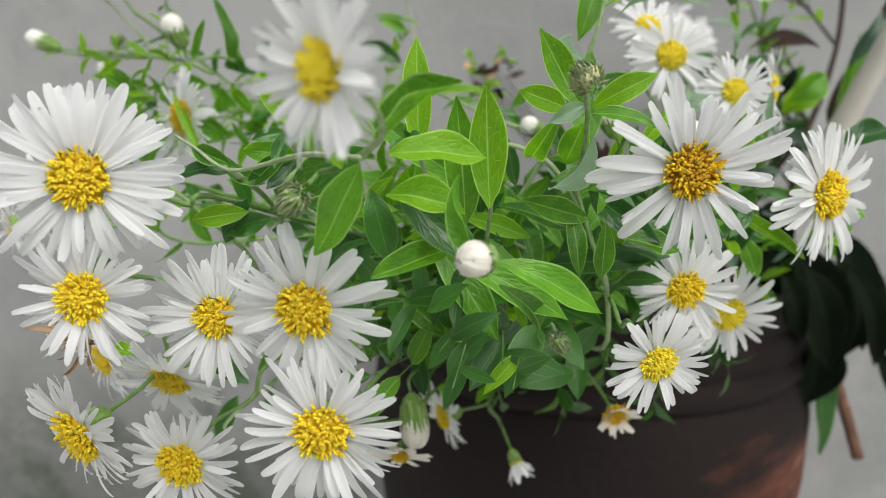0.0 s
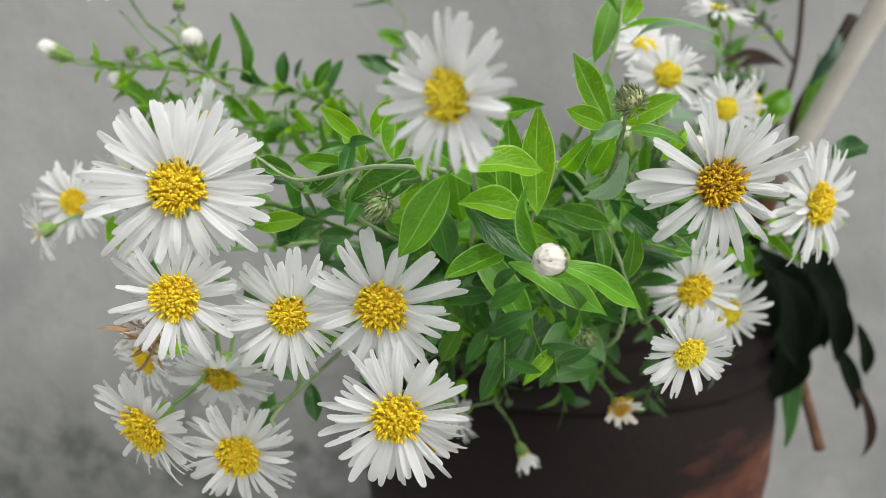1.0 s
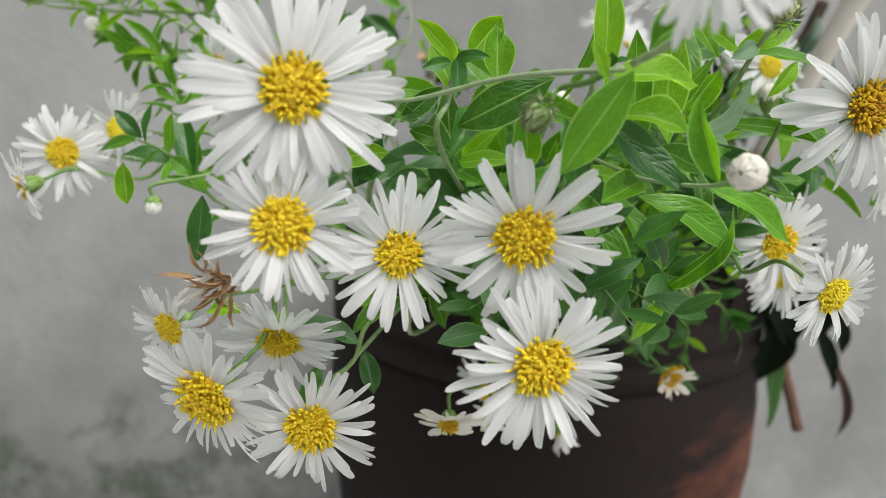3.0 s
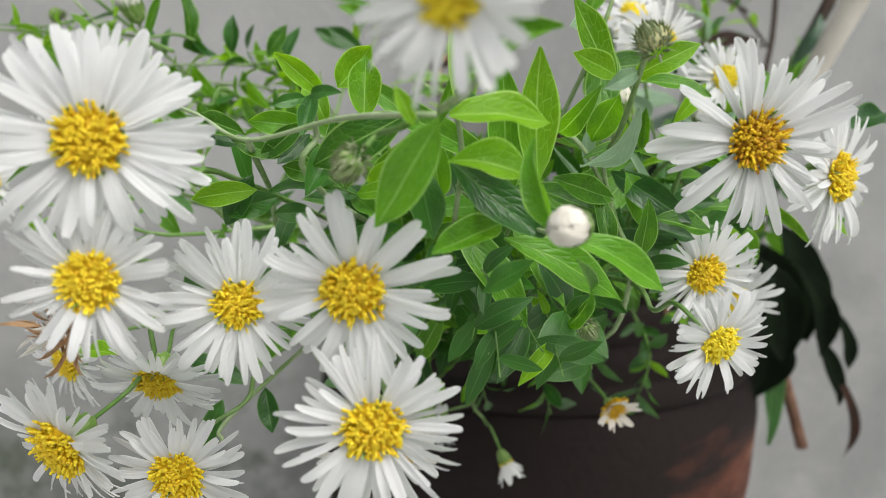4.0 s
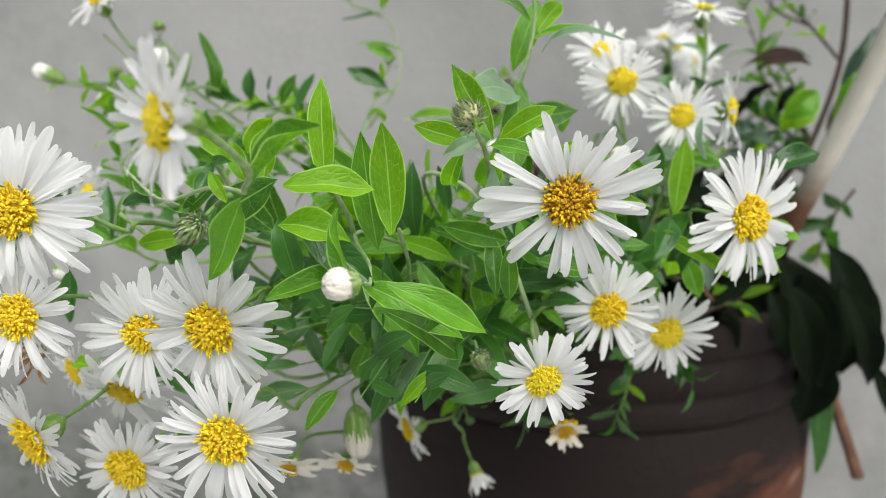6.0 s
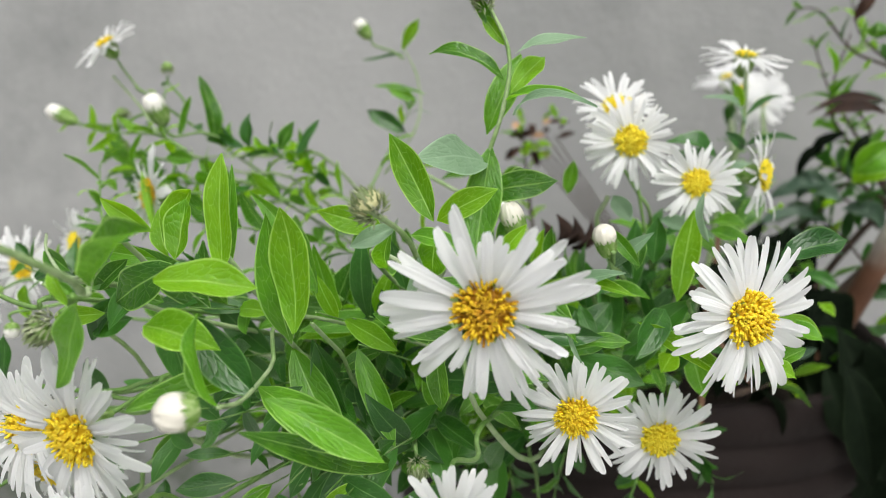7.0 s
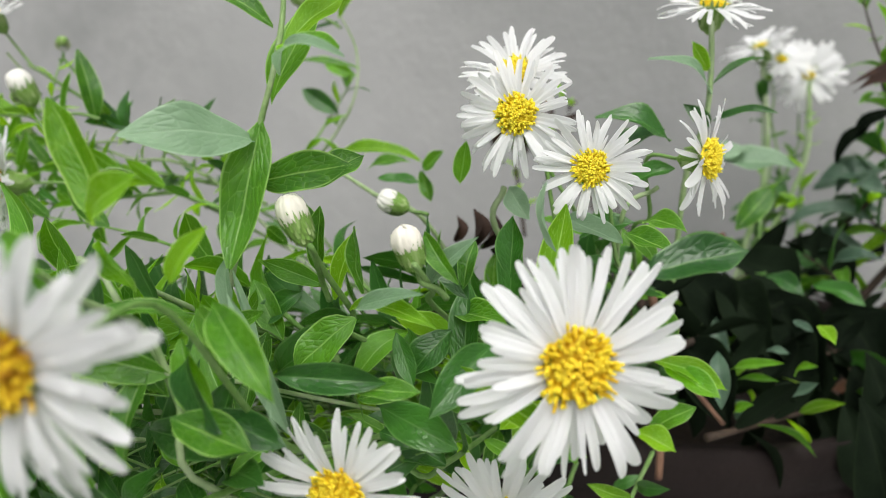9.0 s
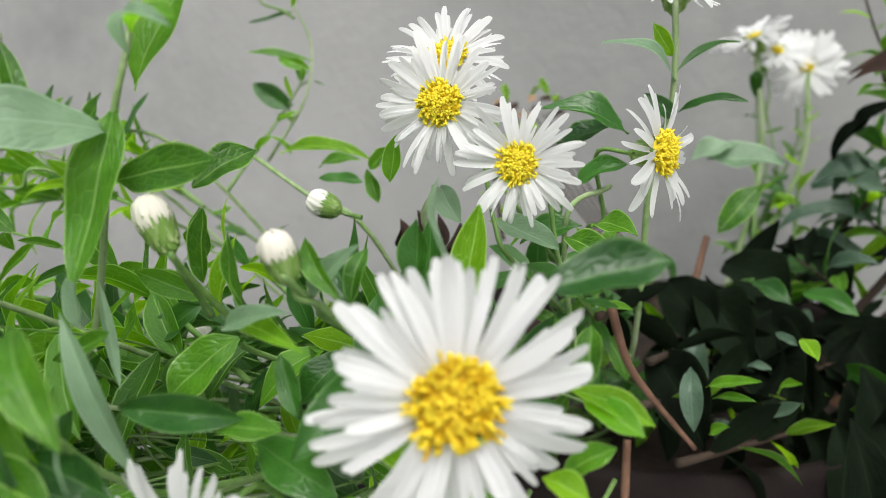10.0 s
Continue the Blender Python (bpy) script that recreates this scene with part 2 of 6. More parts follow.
def plaster():
    m, tree, bsdf = material("grey plaster", 0.9, 0.2)
    fine, cloud, big = noise_of(tree, 26.0, 6.0, 0.65), noise_of(tree, 7.0, 5.0, 0.6), noise_of(tree, 2.6, 3.0, 0.5)
    col = mix(tree, ramp(tree, fine, (0.3, 0.0), (0.7, 1.0)), (0.228, 0.232, 0.229), (0.298, 0.300, 0.295))
    col = mix(tree, ramp(tree, cloud, (0.40, 0.0), (0.66, 0.8)), col, (0.179, 0.184, 0.182))
    col = mix(tree, ramp(tree, big, (0.45, 0.0), (0.70, 0.7)), col, (0.313, 0.315, 0.311))
    sep = tree.nodes.new("ShaderNodeSeparateXYZ")
    tree.links.new(tree.nodes.new("ShaderNodeTexCoord").outputs["Object"], sep.inputs[0])
    low = ramp(tree, math_node(tree, "ADD", sep.outputs[2], math_node(tree, "MULTIPLY", cloud, 0.25)), (0.11, 1.0), (0.19, 0.0))
    moss = ramp(tree, noise_of(tree, 16.0, 6.0, 0.7), (0.46, 0.0), (0.62, 0.8))
    west = ramp(tree, math_node(tree, "ADD", sep.outputs[0], math_node(tree, "ADD", 0.4, math_node(tree, "MULTIPLY", big, 0.2))), (0.15, 1.0), (0.45, 0.0))
    # darker grey towards the foot of the wall, on the left part only
    foot_dark = ramp(tree, math_node(tree, "ADD", math_node(tree, "ADD", sep.outputs[2], 0.3), math_node(tree, "MULTIPLY", cloud, 0.16)), (0.30, 0.8), (0.51, 0.0))
    col = mix(tree, math_node(tree, "MULTIPLY", foot_dark, west), col, (0.092, 0.096, 0.088))
    mossy = math_node(tree, "MULTIPLY", math_node(tree, "MULTIPLY", low, moss), ramp(tree, math_node(tree, "ADD", sep.outputs[0], 0.5), (0.40, 1.0), (0.52, 0.0)))
    col = mix(tree, mossy, col, (0.055, 0.068, 0.048))
    tree.links.new(col, bsdf.inputs["Base Color"])
    bump(tree, bsdf, math_node(tree, "ADD", noise_of(tree, 160.0, 5.0, 0.6), math_node(tree, "MULTIPLY", cloud, 2.0)), 0.5, 0.002)
    return m


M_PLASTER = plaster()
# paler than the wall, so that the unseen floor bounces light up under the petals
M_CONCRETE = grain_material("grey concrete", (0.46, 0.46, 0.44), (0.56, 0.555, 0.535), 30.0, 0.9, 0.5, 0.002, c=(0.38, 0.385, 0.365))


# ---- building helpers ----
def mesh_of(name, verts, faces, mat, uvs=None, smooth=True):
    me = bpy.data.meshes.new(name)
    me.from_pydata([tuple(v) for v in verts], [], faces)
    if uvs is not None:
        layer = me.uv_layers.new(name="UVMap")
        flat = np.array([uvs[i] for f in faces for i in f], dtype=np.float32).ravel()
        layer.data.foreach_set("uv", flat)
    if smooth:
        me.polygons.foreach_set("use_smooth", [True] * len(me.polygons))
    me.materials.append(mat)
    me.update()
    return me


def child(name, me, parent, m=None, label=""):
    """Link a mesh as a part of a thing or of a part; m is in the parent's own space."""
    ob = new(name, me)
    ob.parent = parent
    if m is not None:
        ob.matrix_basis = m
    return tagged(ob, label)


def part(name, bm, mat, parent, label=""):
    me = bpy.data.meshes.new(name)
    bm.to_mesh(me)
    bm.free()
    me.polygons.foreach_set("use_smooth", [True] * len(me.polygons))
    me.materials.append(mat)
    ob = new(name, me)
    ob.parent = parent
    return tagged(ob, label)


def thing(name, base, label, category, group=""):
    ob = new(name)
    ob.empty_display_size = 0.01
    ob.location = base
    return tagged(ob, label, category, group)


def bezier(points, n):
    """n + 1 points on a smooth curve through the given points (Catmull-Rom)."""
    p = [Vector(q) for q in points]
    p = [p[0] * 2 - p[1]] + p + [p[-1] * 2 - p[-2]]
    spans, out = len(p) - 3, []
    for k in range(n + 1):
        s = min(k / n * spans, spans - 1e-6)
        i, t = int(s), s - int(s)
        a, b, c, d = p[i:i + 4]
        out.append(0.5 * ((2 * b) + (c - a) * t + (2 * a - 5 * b + 4 * c - d) * t * t + (3 * b - a - 3 * c + d) * t ** 3))
    return out


def tube_mesh(name, points, r0, r1, mat, n=12, sides=7, wobble=0.06, offset=(0, 0, 0)):
    path = bezier(points, n)
    off = Vector(offset)
    verts, faces = [], []
    side = None
    for k, p in enumerate(path):
        d = (path[min(k + 1, n)] - path[max(k - 1, 0)]).normalized()
        if side is None:
            side = d.orthogonal().normalized()
        side = (side - d * side.dot(d)).normalized()
        up = d.cross(side)
        r = (r0 + (r1 - r0) * k / n) * (1 + random.uniform(-wobble, wobble))
        for j in range(sides):
            a = 2 * math.pi * j / sides
            verts.append(p - off + (side * math.cos(a) + up * math.sin(a)) * r)
    for k in range(n):
        for j in range(sides):
            faces.append((k * sides + j, k * sides + (j + 1) % sides, (k + 1) * sides + (j + 1) % sides, (k + 1) * sides + j))
    faces.append(tuple(reversed(range(sides))))
    faces.append(tuple(range(n * sides, (n + 1) * sides)))
    return mesh_of(name, verts, faces, mat)


def stem(plant, points, r0=0.0014, r1=0.001, mat=None, name="stem", label=""):
    return child(name, tube_mesh(name, points, r0, r1, mat or M_STEM, 4 * len(points) + 4, offset=plant.location), plant, None, label)


def blade(length, width, bend, fold, wave, twist, rows=14, cols=8, shape=0.62, petiole=0.10, seed=0):
    """A leaf blade along +x in its own space, its upper side to +z: vertices, faces and UVs."""
    rng = random.Random(seed)
    ph, hook = rng.uniform(0, 6.28), rng.uniform(-0.14, 0.08)
    verts, faces, uvs = [], [], []
    for i in range(rows + 1):
        u = i / rows
        w = 0.5 * width * (max(petiole, math.sin(math.pi * min(1, u ** (math.log(0.5) / math.log(shape)))) ** (0.6 if u < shape else 0.6 + 0.35 * (u - shape) / (1 - shape))) if u < 1 else 0.03)
        if u < 0.12:
            w *= 0.45 + 0.55 * u / 0.12
        x = length * u
        z0 = bend * length * (4 * u * (1 - u)) + 0.02 * width * math.sin(13 * u + ph) + hook * length * u ** 3 * (1 - u) * 2
        tw = twist * (u - 0.3)
        for j in range(cols + 1):
            v = 2 * j / cols - 1
            y = w * v
            z = abs(v) ** 1.25 * w * fold + wave * width * math.sin(9 * u + ph + (0 if v > 0 else 2.1)) * v * v
            verts.append(Vector((x, y * math.cos(tw) - z * math.sin(tw), z0 + y * math.sin(tw) + z * math.cos(tw))))
            uvs.append((u, 0.5 + 0.5 * v))
    for i in range(rows):
        for j in range(cols):
            a = i * (cols + 1) + j
            faces.append((a, a + cols + 1, a + cols + 2, a + 1))
    return verts, faces, uvs


def frame_of(base, tip, face):
    """Axes with x from base to tip and z as near as may be to the way that the upper side faces."""
    x = (Vector(tip) - Vector(base)).normalized()
    z = Vector(face)
    z = (z - x * z.dot(x))
    z = z.normalized() if z.length > 1e-4 else x.orthogonal().normalized()
    y = z.cross(x)
    return Matrix((x, y, z)).transposed().to_4x4()


LEAVES = [0]


def leaf(plant, base, tip, width, face=(0, -0.7, 0.7), bend=0.06, fold=0.36, mat=None, twist=0.0, shape=0.52, wave=0.085, label=""):
    """One leaf, from its base to its tip, as a part of a plant."""
    LEAVES[0] += 1
    length = (Vector(tip) - Vector(base)).length
    rng = random.Random(LEAVES[0] * 7 + 1)
    twist += rng.uniform(-0.4, 0.4)
    bend += rng.uniform(-0.08, 0.09)
    fold *= rng.uniform(0.9, 1.9)
    v, f, uv = blade(length, width * 0.94, bend, fold, wave, twist, shape=shape, seed=LEAVES[0])
    m = Matrix.Translation(Vector(base) - plant.location) @ frame_of(base, tip, face)
    return child("leaf", mesh_of("leaf", [m @ p for p in v], f, mat or M_LEAF, uv), plant, None, label)


SMALL = []
for k in range(10):
    SMALL.append([mesh_of("leaf", *blade(1.0, random.uniform(0.26, 0.42), random.uniform(-0.08, 0.2), random.uniform(0.1, 0.5), 0.04, random.uniform(-0.5, 0.5), 7, 4, random.uniform(0.42, 0.56), seed=k)[:2], mm, blade(1.0, 0.3, 0, 0, 0, 0, 7, 4, 0.5, seed=k)[2]) for mm in (M_LEAF, M_YOUNG, M_DARK, M_SHRUB)])


def small_leaf(plant, base, way, size, face=(0, -0.2, 1), tone=0, rng=random):
    m = Matrix.Translation(Vector(base) - plant.location) @ frame_of((0, 0, 0), way, face) @ Matrix.Scale(size, 4)
    return child("leaf", rng.choice(SMALL)[tone], plant, m)


def twig(plant, points, leaves, size, seed, r=0.0009, tone=0, start=0.15, mat=None, spread=1.0):
    """A side stem with small leaves set round it in a spiral."""
    rng = random.Random(seed)
    stem(plant, points, r, r * 0.3, mat or M_SIDE, "side_stem")
    path = bezier(points, 40)
    for k in range(leaves):
        s = start + (1 - start) * (k + rng.uniform(0, 0.8)) / leaves
        i = min(39, int(s * 40))
        d = (path[i + 1] - path[i]).normalized()
        a = k * 2.4 + rng.uniform(-0.4, 0.4)
        o = d.orthogonal().normalized()
        out = o * math.cos(a) + d.cross(o) * math.sin(a)
        way = d * rng.uniform(0.2, 0.9) + out * spread + Vector((0, 0, rng.uniform(-0.3, 0.2)))
        small_leaf(plant, path[i], way, size * rng.uniform(0.6, 1.25), d + Vector((0, -0.3, 0.6)), tone if rng.random() < 0.75 else rng.choice((0, 1, 2)), rng)


# ---- flower parts, in units of the flower's radius ----
def petal_mesh(seed, mat):
    rng = random.Random(seed)
    cols = 4
    along = (0.0, 0.15, 0.3, 0.46, 0.62, 0.75, 0.85, 0.92, 0.97, 1.0)
    rows = len(along) - 1
    width, curl, roll = rng.uniform(0.155, 0.195), rng.uniform(-0.16, 0.18), rng.uniform(-0.55, 0.55)
    tipw, channel, drop = rng.uniform(0.06, 0.34), rng.uniform(0.10, 0.3), rng.uniform(-0.02, 0.16)
    bendy = rng.uniform(-0.10, 0.10)
    notch = rng.choice((0.0, 0.0, 0.03, 0.05))
    verts, faces, uvs = [], [], []
    for i, u in enumerate(along):
        w = 0.5 * width * (0.6 + 0.4 * math.sin(min(1.0, u / 0.62) * math.pi / 2)) * (1 - 0.20 * max(0, u - 0.6) / 0.4)
        if u > 0.8:
            w *= tipw + (1 - tipw) * math.sqrt(1 - ((u - 0.8) / 0.2) ** 2)
        z0 = curl * u * u * (1.2 - u) * 2.6 - drop * u ** 3
        for j in range(cols + 1):
            v = 2 * j / cols - 1
            groove = channel * 0.2 * (v * v) * (1 - 0.5 * u) - 0.016 * math.cos(v * math.pi * 2)
            a = roll * u
            y, z = w * v, groove * 0.6
            edge = (0.012 * (1 if j % 2 else 0) + (notch if j == 2 else 0.0)) if i == rows else 0.0
            verts.append((u - edge - (0.012 * v * v if i == rows else 0.0), y * math.cos(a) - z * math.sin(a) + bendy * u * u, z0 + y * math.sin(a) + z * math.cos(a)))
            uvs.append((u, 0.5 + 0.5 * v))
    for i in range(rows):
        for j in range(cols):
            a = i * (cols + 1) + j
            faces.append((a, a + cols + 1, a + cols + 2, a + 1))
    return mesh_of("petal", verts, faces, mat, uvs)


PETALS = [petal_mesh(k, M_PETAL) for k in range(24)]
OLD_PETALS = [petal_mesh(k + 50, M_OLD_PETAL) for k in range(5)]


def disc_mesh(seed, mat, spiky, height=0.13, radius=0.27, count=190):
    """A dome packed with florets: blunt closed ones in the middle, open mouths round them, and slender ones that stand out at the rim."""
    rng = random.Random(seed)
    verts, faces, uvs = [], [], []
    closed = ((0.9, -0.4), (1.1, 0.35), (1.0, 0.75), (0.4, 1.0))
    mouth = ((0.8, -0.4), (0.95, 0.4), (1.35, 1.0), (1.0, 1.04), (0.62, 0.55))
    slender = ((0.62, -0.4), (0.72, 0.4), (1.05, 0.62), (0.6, 0.68), (0.5, 0.9), (0.72, 1.0), (0.2, 1.12))
    for ring in range(7):
        rr, zz = radius * 0.93 * math.cos(ring / 6 * math.pi / 2), height * 0.8 * math.sin(ring / 6 * math.pi / 2)
        verts += [(rr * math.cos(2 * math.pi * k / 18), rr * math.sin(2 * math.pi * k / 18), zz) for k in range(18)]
        uvs += [(0.0, 0.0)] * 18
    for ring in range(6):
        for k in range(18):
            faces.append((ring * 18 + k, ring * 18 + (k + 1) % 18, ring * 18 + 18 + (k + 1) % 18, ring * 18 + 18 + k))
    for n in range(count):
        q = math.sqrt((n + 0.5) / count)
        a = n * 2.39996 + rng.uniform(-0.3, 0.3)
        rr = radius * min(1.04, q * rng.uniform(0.92, 1.08))
        z = height * math.sqrt(max(0, 1 - 0.94 * q * q))
        lean = rng.uniform(0.6, 1.0)
        normal = Vector((math.cos(a) * q * lean, math.sin(a) * q * lean, 1.15 - 0.65 * q)).normalized()
        if q > 0.55 and rng.random() < spiky:
            prof, h, w = slender, rng.uniform(0.035, 0.10), rng.uniform(0.016, 0.022)
        elif q > 0.32 and rng.random() < 0.4:
            prof, h, w = mouth, rng.uniform(0.03, 0.055), rng.uniform(0.015, 0.020)
        else:
            prof, h, w = closed, rng.uniform(0.028, 0.055), rng.uniform(0.017, 0.023)
        m = Matrix.Translation(Vector((rr * math.cos(a), rr * math.sin(a), z - 0.012))) @ normal.to_track_quat("Z", "Y").to_matrix().to_4x4()
        first = len(verts)
        for pr, pz in prof:
            for k in range(6):
                b = 2 * math.pi * k / 6 + n
                verts.append(tuple(m @ Vector((w * pr * math.cos(b), w * pr * math.sin(b), h * pz))))
                uvs.append((max(0.0, pz), min(1.0, q)))
        for i in range(len(prof) - 1):
            for k in range(6):
                faces.append((first + i * 6 + k, first + i * 6 + (k + 1) % 6, first + i * 6 + 6 + (k + 1) % 6, first + i * 6 + 6 + k))
        if prof is not mouth:
            last = first + (len(prof) - 1) * 6
            faces.append(tuple(range(last, last + 6)))
    return mesh_of("disc", verts, faces, mat, uvs)


DISCS = {"yellow": [disc_mesh(k, M_DISC, 0.7) for k in range(4)], "lemon": [disc_mesh(k + 9, M_DISC_LIGHT, 0.35, 0.15) for k in range(3)], "orange": [disc_mesh(k + 19, M_DISC_OLD, 0.8, 0.12) for k in range(3)]}


def involucre_mesh(seed, radius, depth, bracts=34, tip=0.0, long=1.0):
    """The green cup behind a flower, clad in narrow overlapping bracts; it reaches from z = 0 down to z = -depth."""
    rng = random.Random(seed)
    verts, faces = [], []
    prof = ((1.0, 0.0), (0.98, -0.25), (0.85, -0.55), (0.55, -0.85), (0.16, -1.0))
    for pr, pz in prof:
        verts += [(radius * pr * math.cos(2 * math.pi * k / 14), radius * pr * math.sin(2 * math.pi * k / 14), depth * pz) for k in range(14)]
    for i in range(len(prof) - 1):
        for k in range(14):
            faces.append((i * 14 + k, i * 14 + 14 + k, i * 14 + 14 + (k + 1) % 14, i * 14 + (k + 1) % 14))
    for n in range(bracts):
        a = n * 2.39996
        z = -depth * (0.15 + 0.75 * n / bracts)
        t = -z / depth
        rr = radius * (1.02 - 0.75 * max(0, t - 0.4) ** 1.5 * 1.5)
        out = Vector((math.cos(a), math.sin(a), 0))
        side = Vector((-math.sin(a), math.cos(a), 0))
        ln, w = depth * long * rng.uniform(0.4, 0.6), radius * 0.13 / long ** 0.5
        b = out * rr + Vector((0, 0, z))
        m_ = b + out * radius * 0.07 + Vector((0, 0, ln * 0.55))
        e = b + out * radius * (0.10 + tip + rng.uniform(0, 0.16)) + Vector((0, 0, ln))
        i = len(verts)
        verts += [tuple(q) for q in (b - side * w, b + side * w, m_ + side * w * 0.9, m_ - side * w * 0.9, e)]
        faces += [(i, i + 1, i + 2, i + 3), (i + 3, i + 2, i + 4)]
    return mesh_of("flower_head", verts, faces, M_BRACT)


CUPS = [involucre_mesh(k, 0.24, 0.52, 56, 0.10, 0.9) for k in range(3)]


def turn_to(normal, spin=0.0):
    return Vector(normal).to_track_quat("Z", "Y").to_matrix().to_4x4() @ Matrix.Rotation(spin, 4, "Z")


def flower(plant, centre, normal, across, seed, petals=28, disc="yellow", lift=0.12, droop=0.0, ragged=0.1, old=False, back=None, rooted=True, disc_size=1.0, wide=1.0, gaps=(), label=""):
    """A flower head: a green cup with the disc of florets and each petal under it, on a stalk that runs back to the given place."""
    rng = random.Random(seed)
    r = across / 2
    m = Matrix.Translation(Vector(centre) - plant.location) @ turn_to(normal, rng.uniform(0, 6)) @ Matrix.Scale(r, 4)
    head = child("flower_head", CUPS[seed % 3], plant, m, label)
    child("disc", DISCS[disc][seed % len(DISCS[disc])], head, Matrix.Rotation(rng.uniform(0, 6), 4, "Z") @ Matrix.Diagonal((disc_size * 1.15, disc_size * 1.15, disc_size * rng.uniform(0.9, 1.15), 1)))
    world_down = (m.to_3x3().inverted() @ Vector((0, 0, -1))).normalized()
    petals = round(petals * 2.3)
    for k in range(petals):
        a = 2 * math.pi * (k + rng.uniform(-0.5, 0.5)) / petals + 0.06 * math.sin(5 * k + seed)
        ring = k % 2
        way = m.to_3x3() @ Vector((math.cos(a), math.sin(a), 0))
        seen = math.degrees(math.atan2(way.z, way.x))
        if any(abs((seen - at + 180) % 360 - 180) < half for at, half in gaps):
            continue
        size = rng.uniform(0.68, 0.955) - 0.05 * ring
        if rng.random() < ragged:
            size *= rng.uniform(0.6, 0.85)
        hang = droop * (Vector((math.cos(a), math.sin(a), 0)).dot(world_down))
        tilt = lift + rng.uniform(-0.19, 0.21) - 0.10 * ring - hang
        pm = Matrix.Rotation(a, 4, "Z") @ Matrix.Translation((0.15, 0, -0.012 - 0.03 * ring)) @ Matrix.Rotation(-tilt, 4, "Y") @ Matrix.Rotation(rng.uniform(-0.3, 0.3), 4, "X") @ Matrix.Diagonal((size, size * wide * rng.uniform(0.55, 1.02), size, 1))
        child("petal", rng.choice(OLD_PETALS if old else PETALS), head, pm)
    if back:
        n = Vector(normal).normalized()
        c = Vector(centre) - n * r * 0.48
        b = Vector(back)
        stem(plant, [c, c - n * min(r * 0.9, (b - c).length * 0.3), c.lerp(b, 0.6) + Vector((0, 0, -0.003)), b] + ([b.lerp(plant.location, 0.55) + Vector((0, 0, 0.012)), plant.location + Vector((rng.uniform(-0.015, 0.02), rng.uniform(0, 0.03), 0))] if rooted else []), 0.0005, 0.0008, M_SIDE, name="flower_stalk")
        if rooted:
            end = b.lerp(plant.location, 0.55) + Vector((0, 0, 0.012))
            for k in range(9):
                p = b.lerp(end, (k + rng.random() * 0.6) / 9)
                small_leaf(plant, p, Vector((rng.uniform(-1, 1), rng.uniform(-0.9, 0.2), rng.uniform(-0.5, 0.8))), rng.uniform(0.010, 0.018), (0, -0.5, 1), rng.choice((0, 2, 2)), rng)
    return head


def bud_mesh(seed, white):
    """A closed bud with a rounded crown: strap-like petals in a whorl that fold in over one another, their tips at uneven heights."""
    rng = random.Random(seed)
    verts, faces, uvs = [], [], []
    count = 40
    for n in range(count):
        a = n * 2.39996 + rng.uniform(-0.15, 0.15)
        inner = n / count
        reach = rng.uniform(0.65, 1.45) if inner > 0.5 else rng.uniform(1.4, 1.62)
        swell, twist = rng.uniform(0.95, 1.04), rng.uniform(0.05, 0.4)
        first = len(verts)
        for i in range(9):
            th = -0.55 + (reach + 0.55) * i / 8
            rr = swell * (0.86 + 0.14 * inner) * max(0.0, math.cos(th)) ** 0.85 + (0.02 * (i / 8) ** 4 if inner > 0.5 else 0.0)
            z = 0.35 + (0.84 + 0.08 * inner) * math.sin(th)
            half = 0.26 * (1 - 0.4 * (i / 8) ** 3) / max(0.45, math.cos(th)) ** 0.7
            for j in range(5):
                v = j / 2 - 1
                b = a + v * half + twist * i / 8
                q = rr * (0.972 + 0.042 * (1 - v * v))
                verts.append((q * math.cos(b), q * math.sin(b), z + 0.04 * (1 - v * v) * (i / 8)))
                uvs.append((i / 8, j / 4))
        for i in range(8):
            for j in range(4):
                k = first + i * 5 + j
                faces.append((k, k + 1, k + 6, k + 5))
    return mesh_of("bud_petals", verts, faces, white, uvs)


def scaly_bud_mesh(seed, count=120):
    """A round bud of pointed scales that stand out from a core, from the stalk up to the crown."""
    rng = random.Random(seed)
    verts, faces = [], []
    for n in range(count):
        z = -0.95 + 1.85 * (n + 0.5) / count
        a = n * 2.39996 + rng.uniform(-0.15, 0.15)
        q = math.sqrt(max(0.02, 1 - z * z))
        out = Vector((q * math.cos(a), q * math.sin(a), z))
        side = Vector((-math.sin(a), math.cos(a), 0))
        up = side.cross(out) * -1
        c = out * 0.78
        w, ln = rng.uniform(0.06, 0.10), rng.uniform(0.5, 0.7)
        rise = rng.uniform(0.2, 0.5)
        i = len(verts)
        mid, end = c + up * ln * 0.5 + out * 0.2, c + up * ln * 0.9 + out * rise
        verts += [tuple(p) for p in (c - side * w * 0.8, c + side * w * 0.8, mid + side * w, mid - side * w, end, c + up * ln * 0.4 + out * 0.02)]
        faces += [(i, i + 1, i + 2, i + 3), (i + 3, i + 2, i + 4), (i, i + 3, i + 5), (i + 1, i + 5, i + 2), (i + 2, i + 5, i + 4), (i + 3, i + 4, i + 5)]
    return mesh_of("bud", verts, faces, M_SCALE, smooth=False)


BUDS = [bud_mesh(k, M_BUD) for k in range(2)] + [bud_mesh(7, M_OLD_PETAL), bud_mesh(8, M_BROWN_BUD), bud_mesh(9, M_CREAM), bud_mesh(10, M_BRACT), bud_mesh(11, M_OLIVE_BUD)]
BUD_CUPS = [involucre_mesh(40 + k, 0.80, 1.2, 64, 0.02, 1.15) for k in range(2)] + [scaly_bud_mesh(46)]


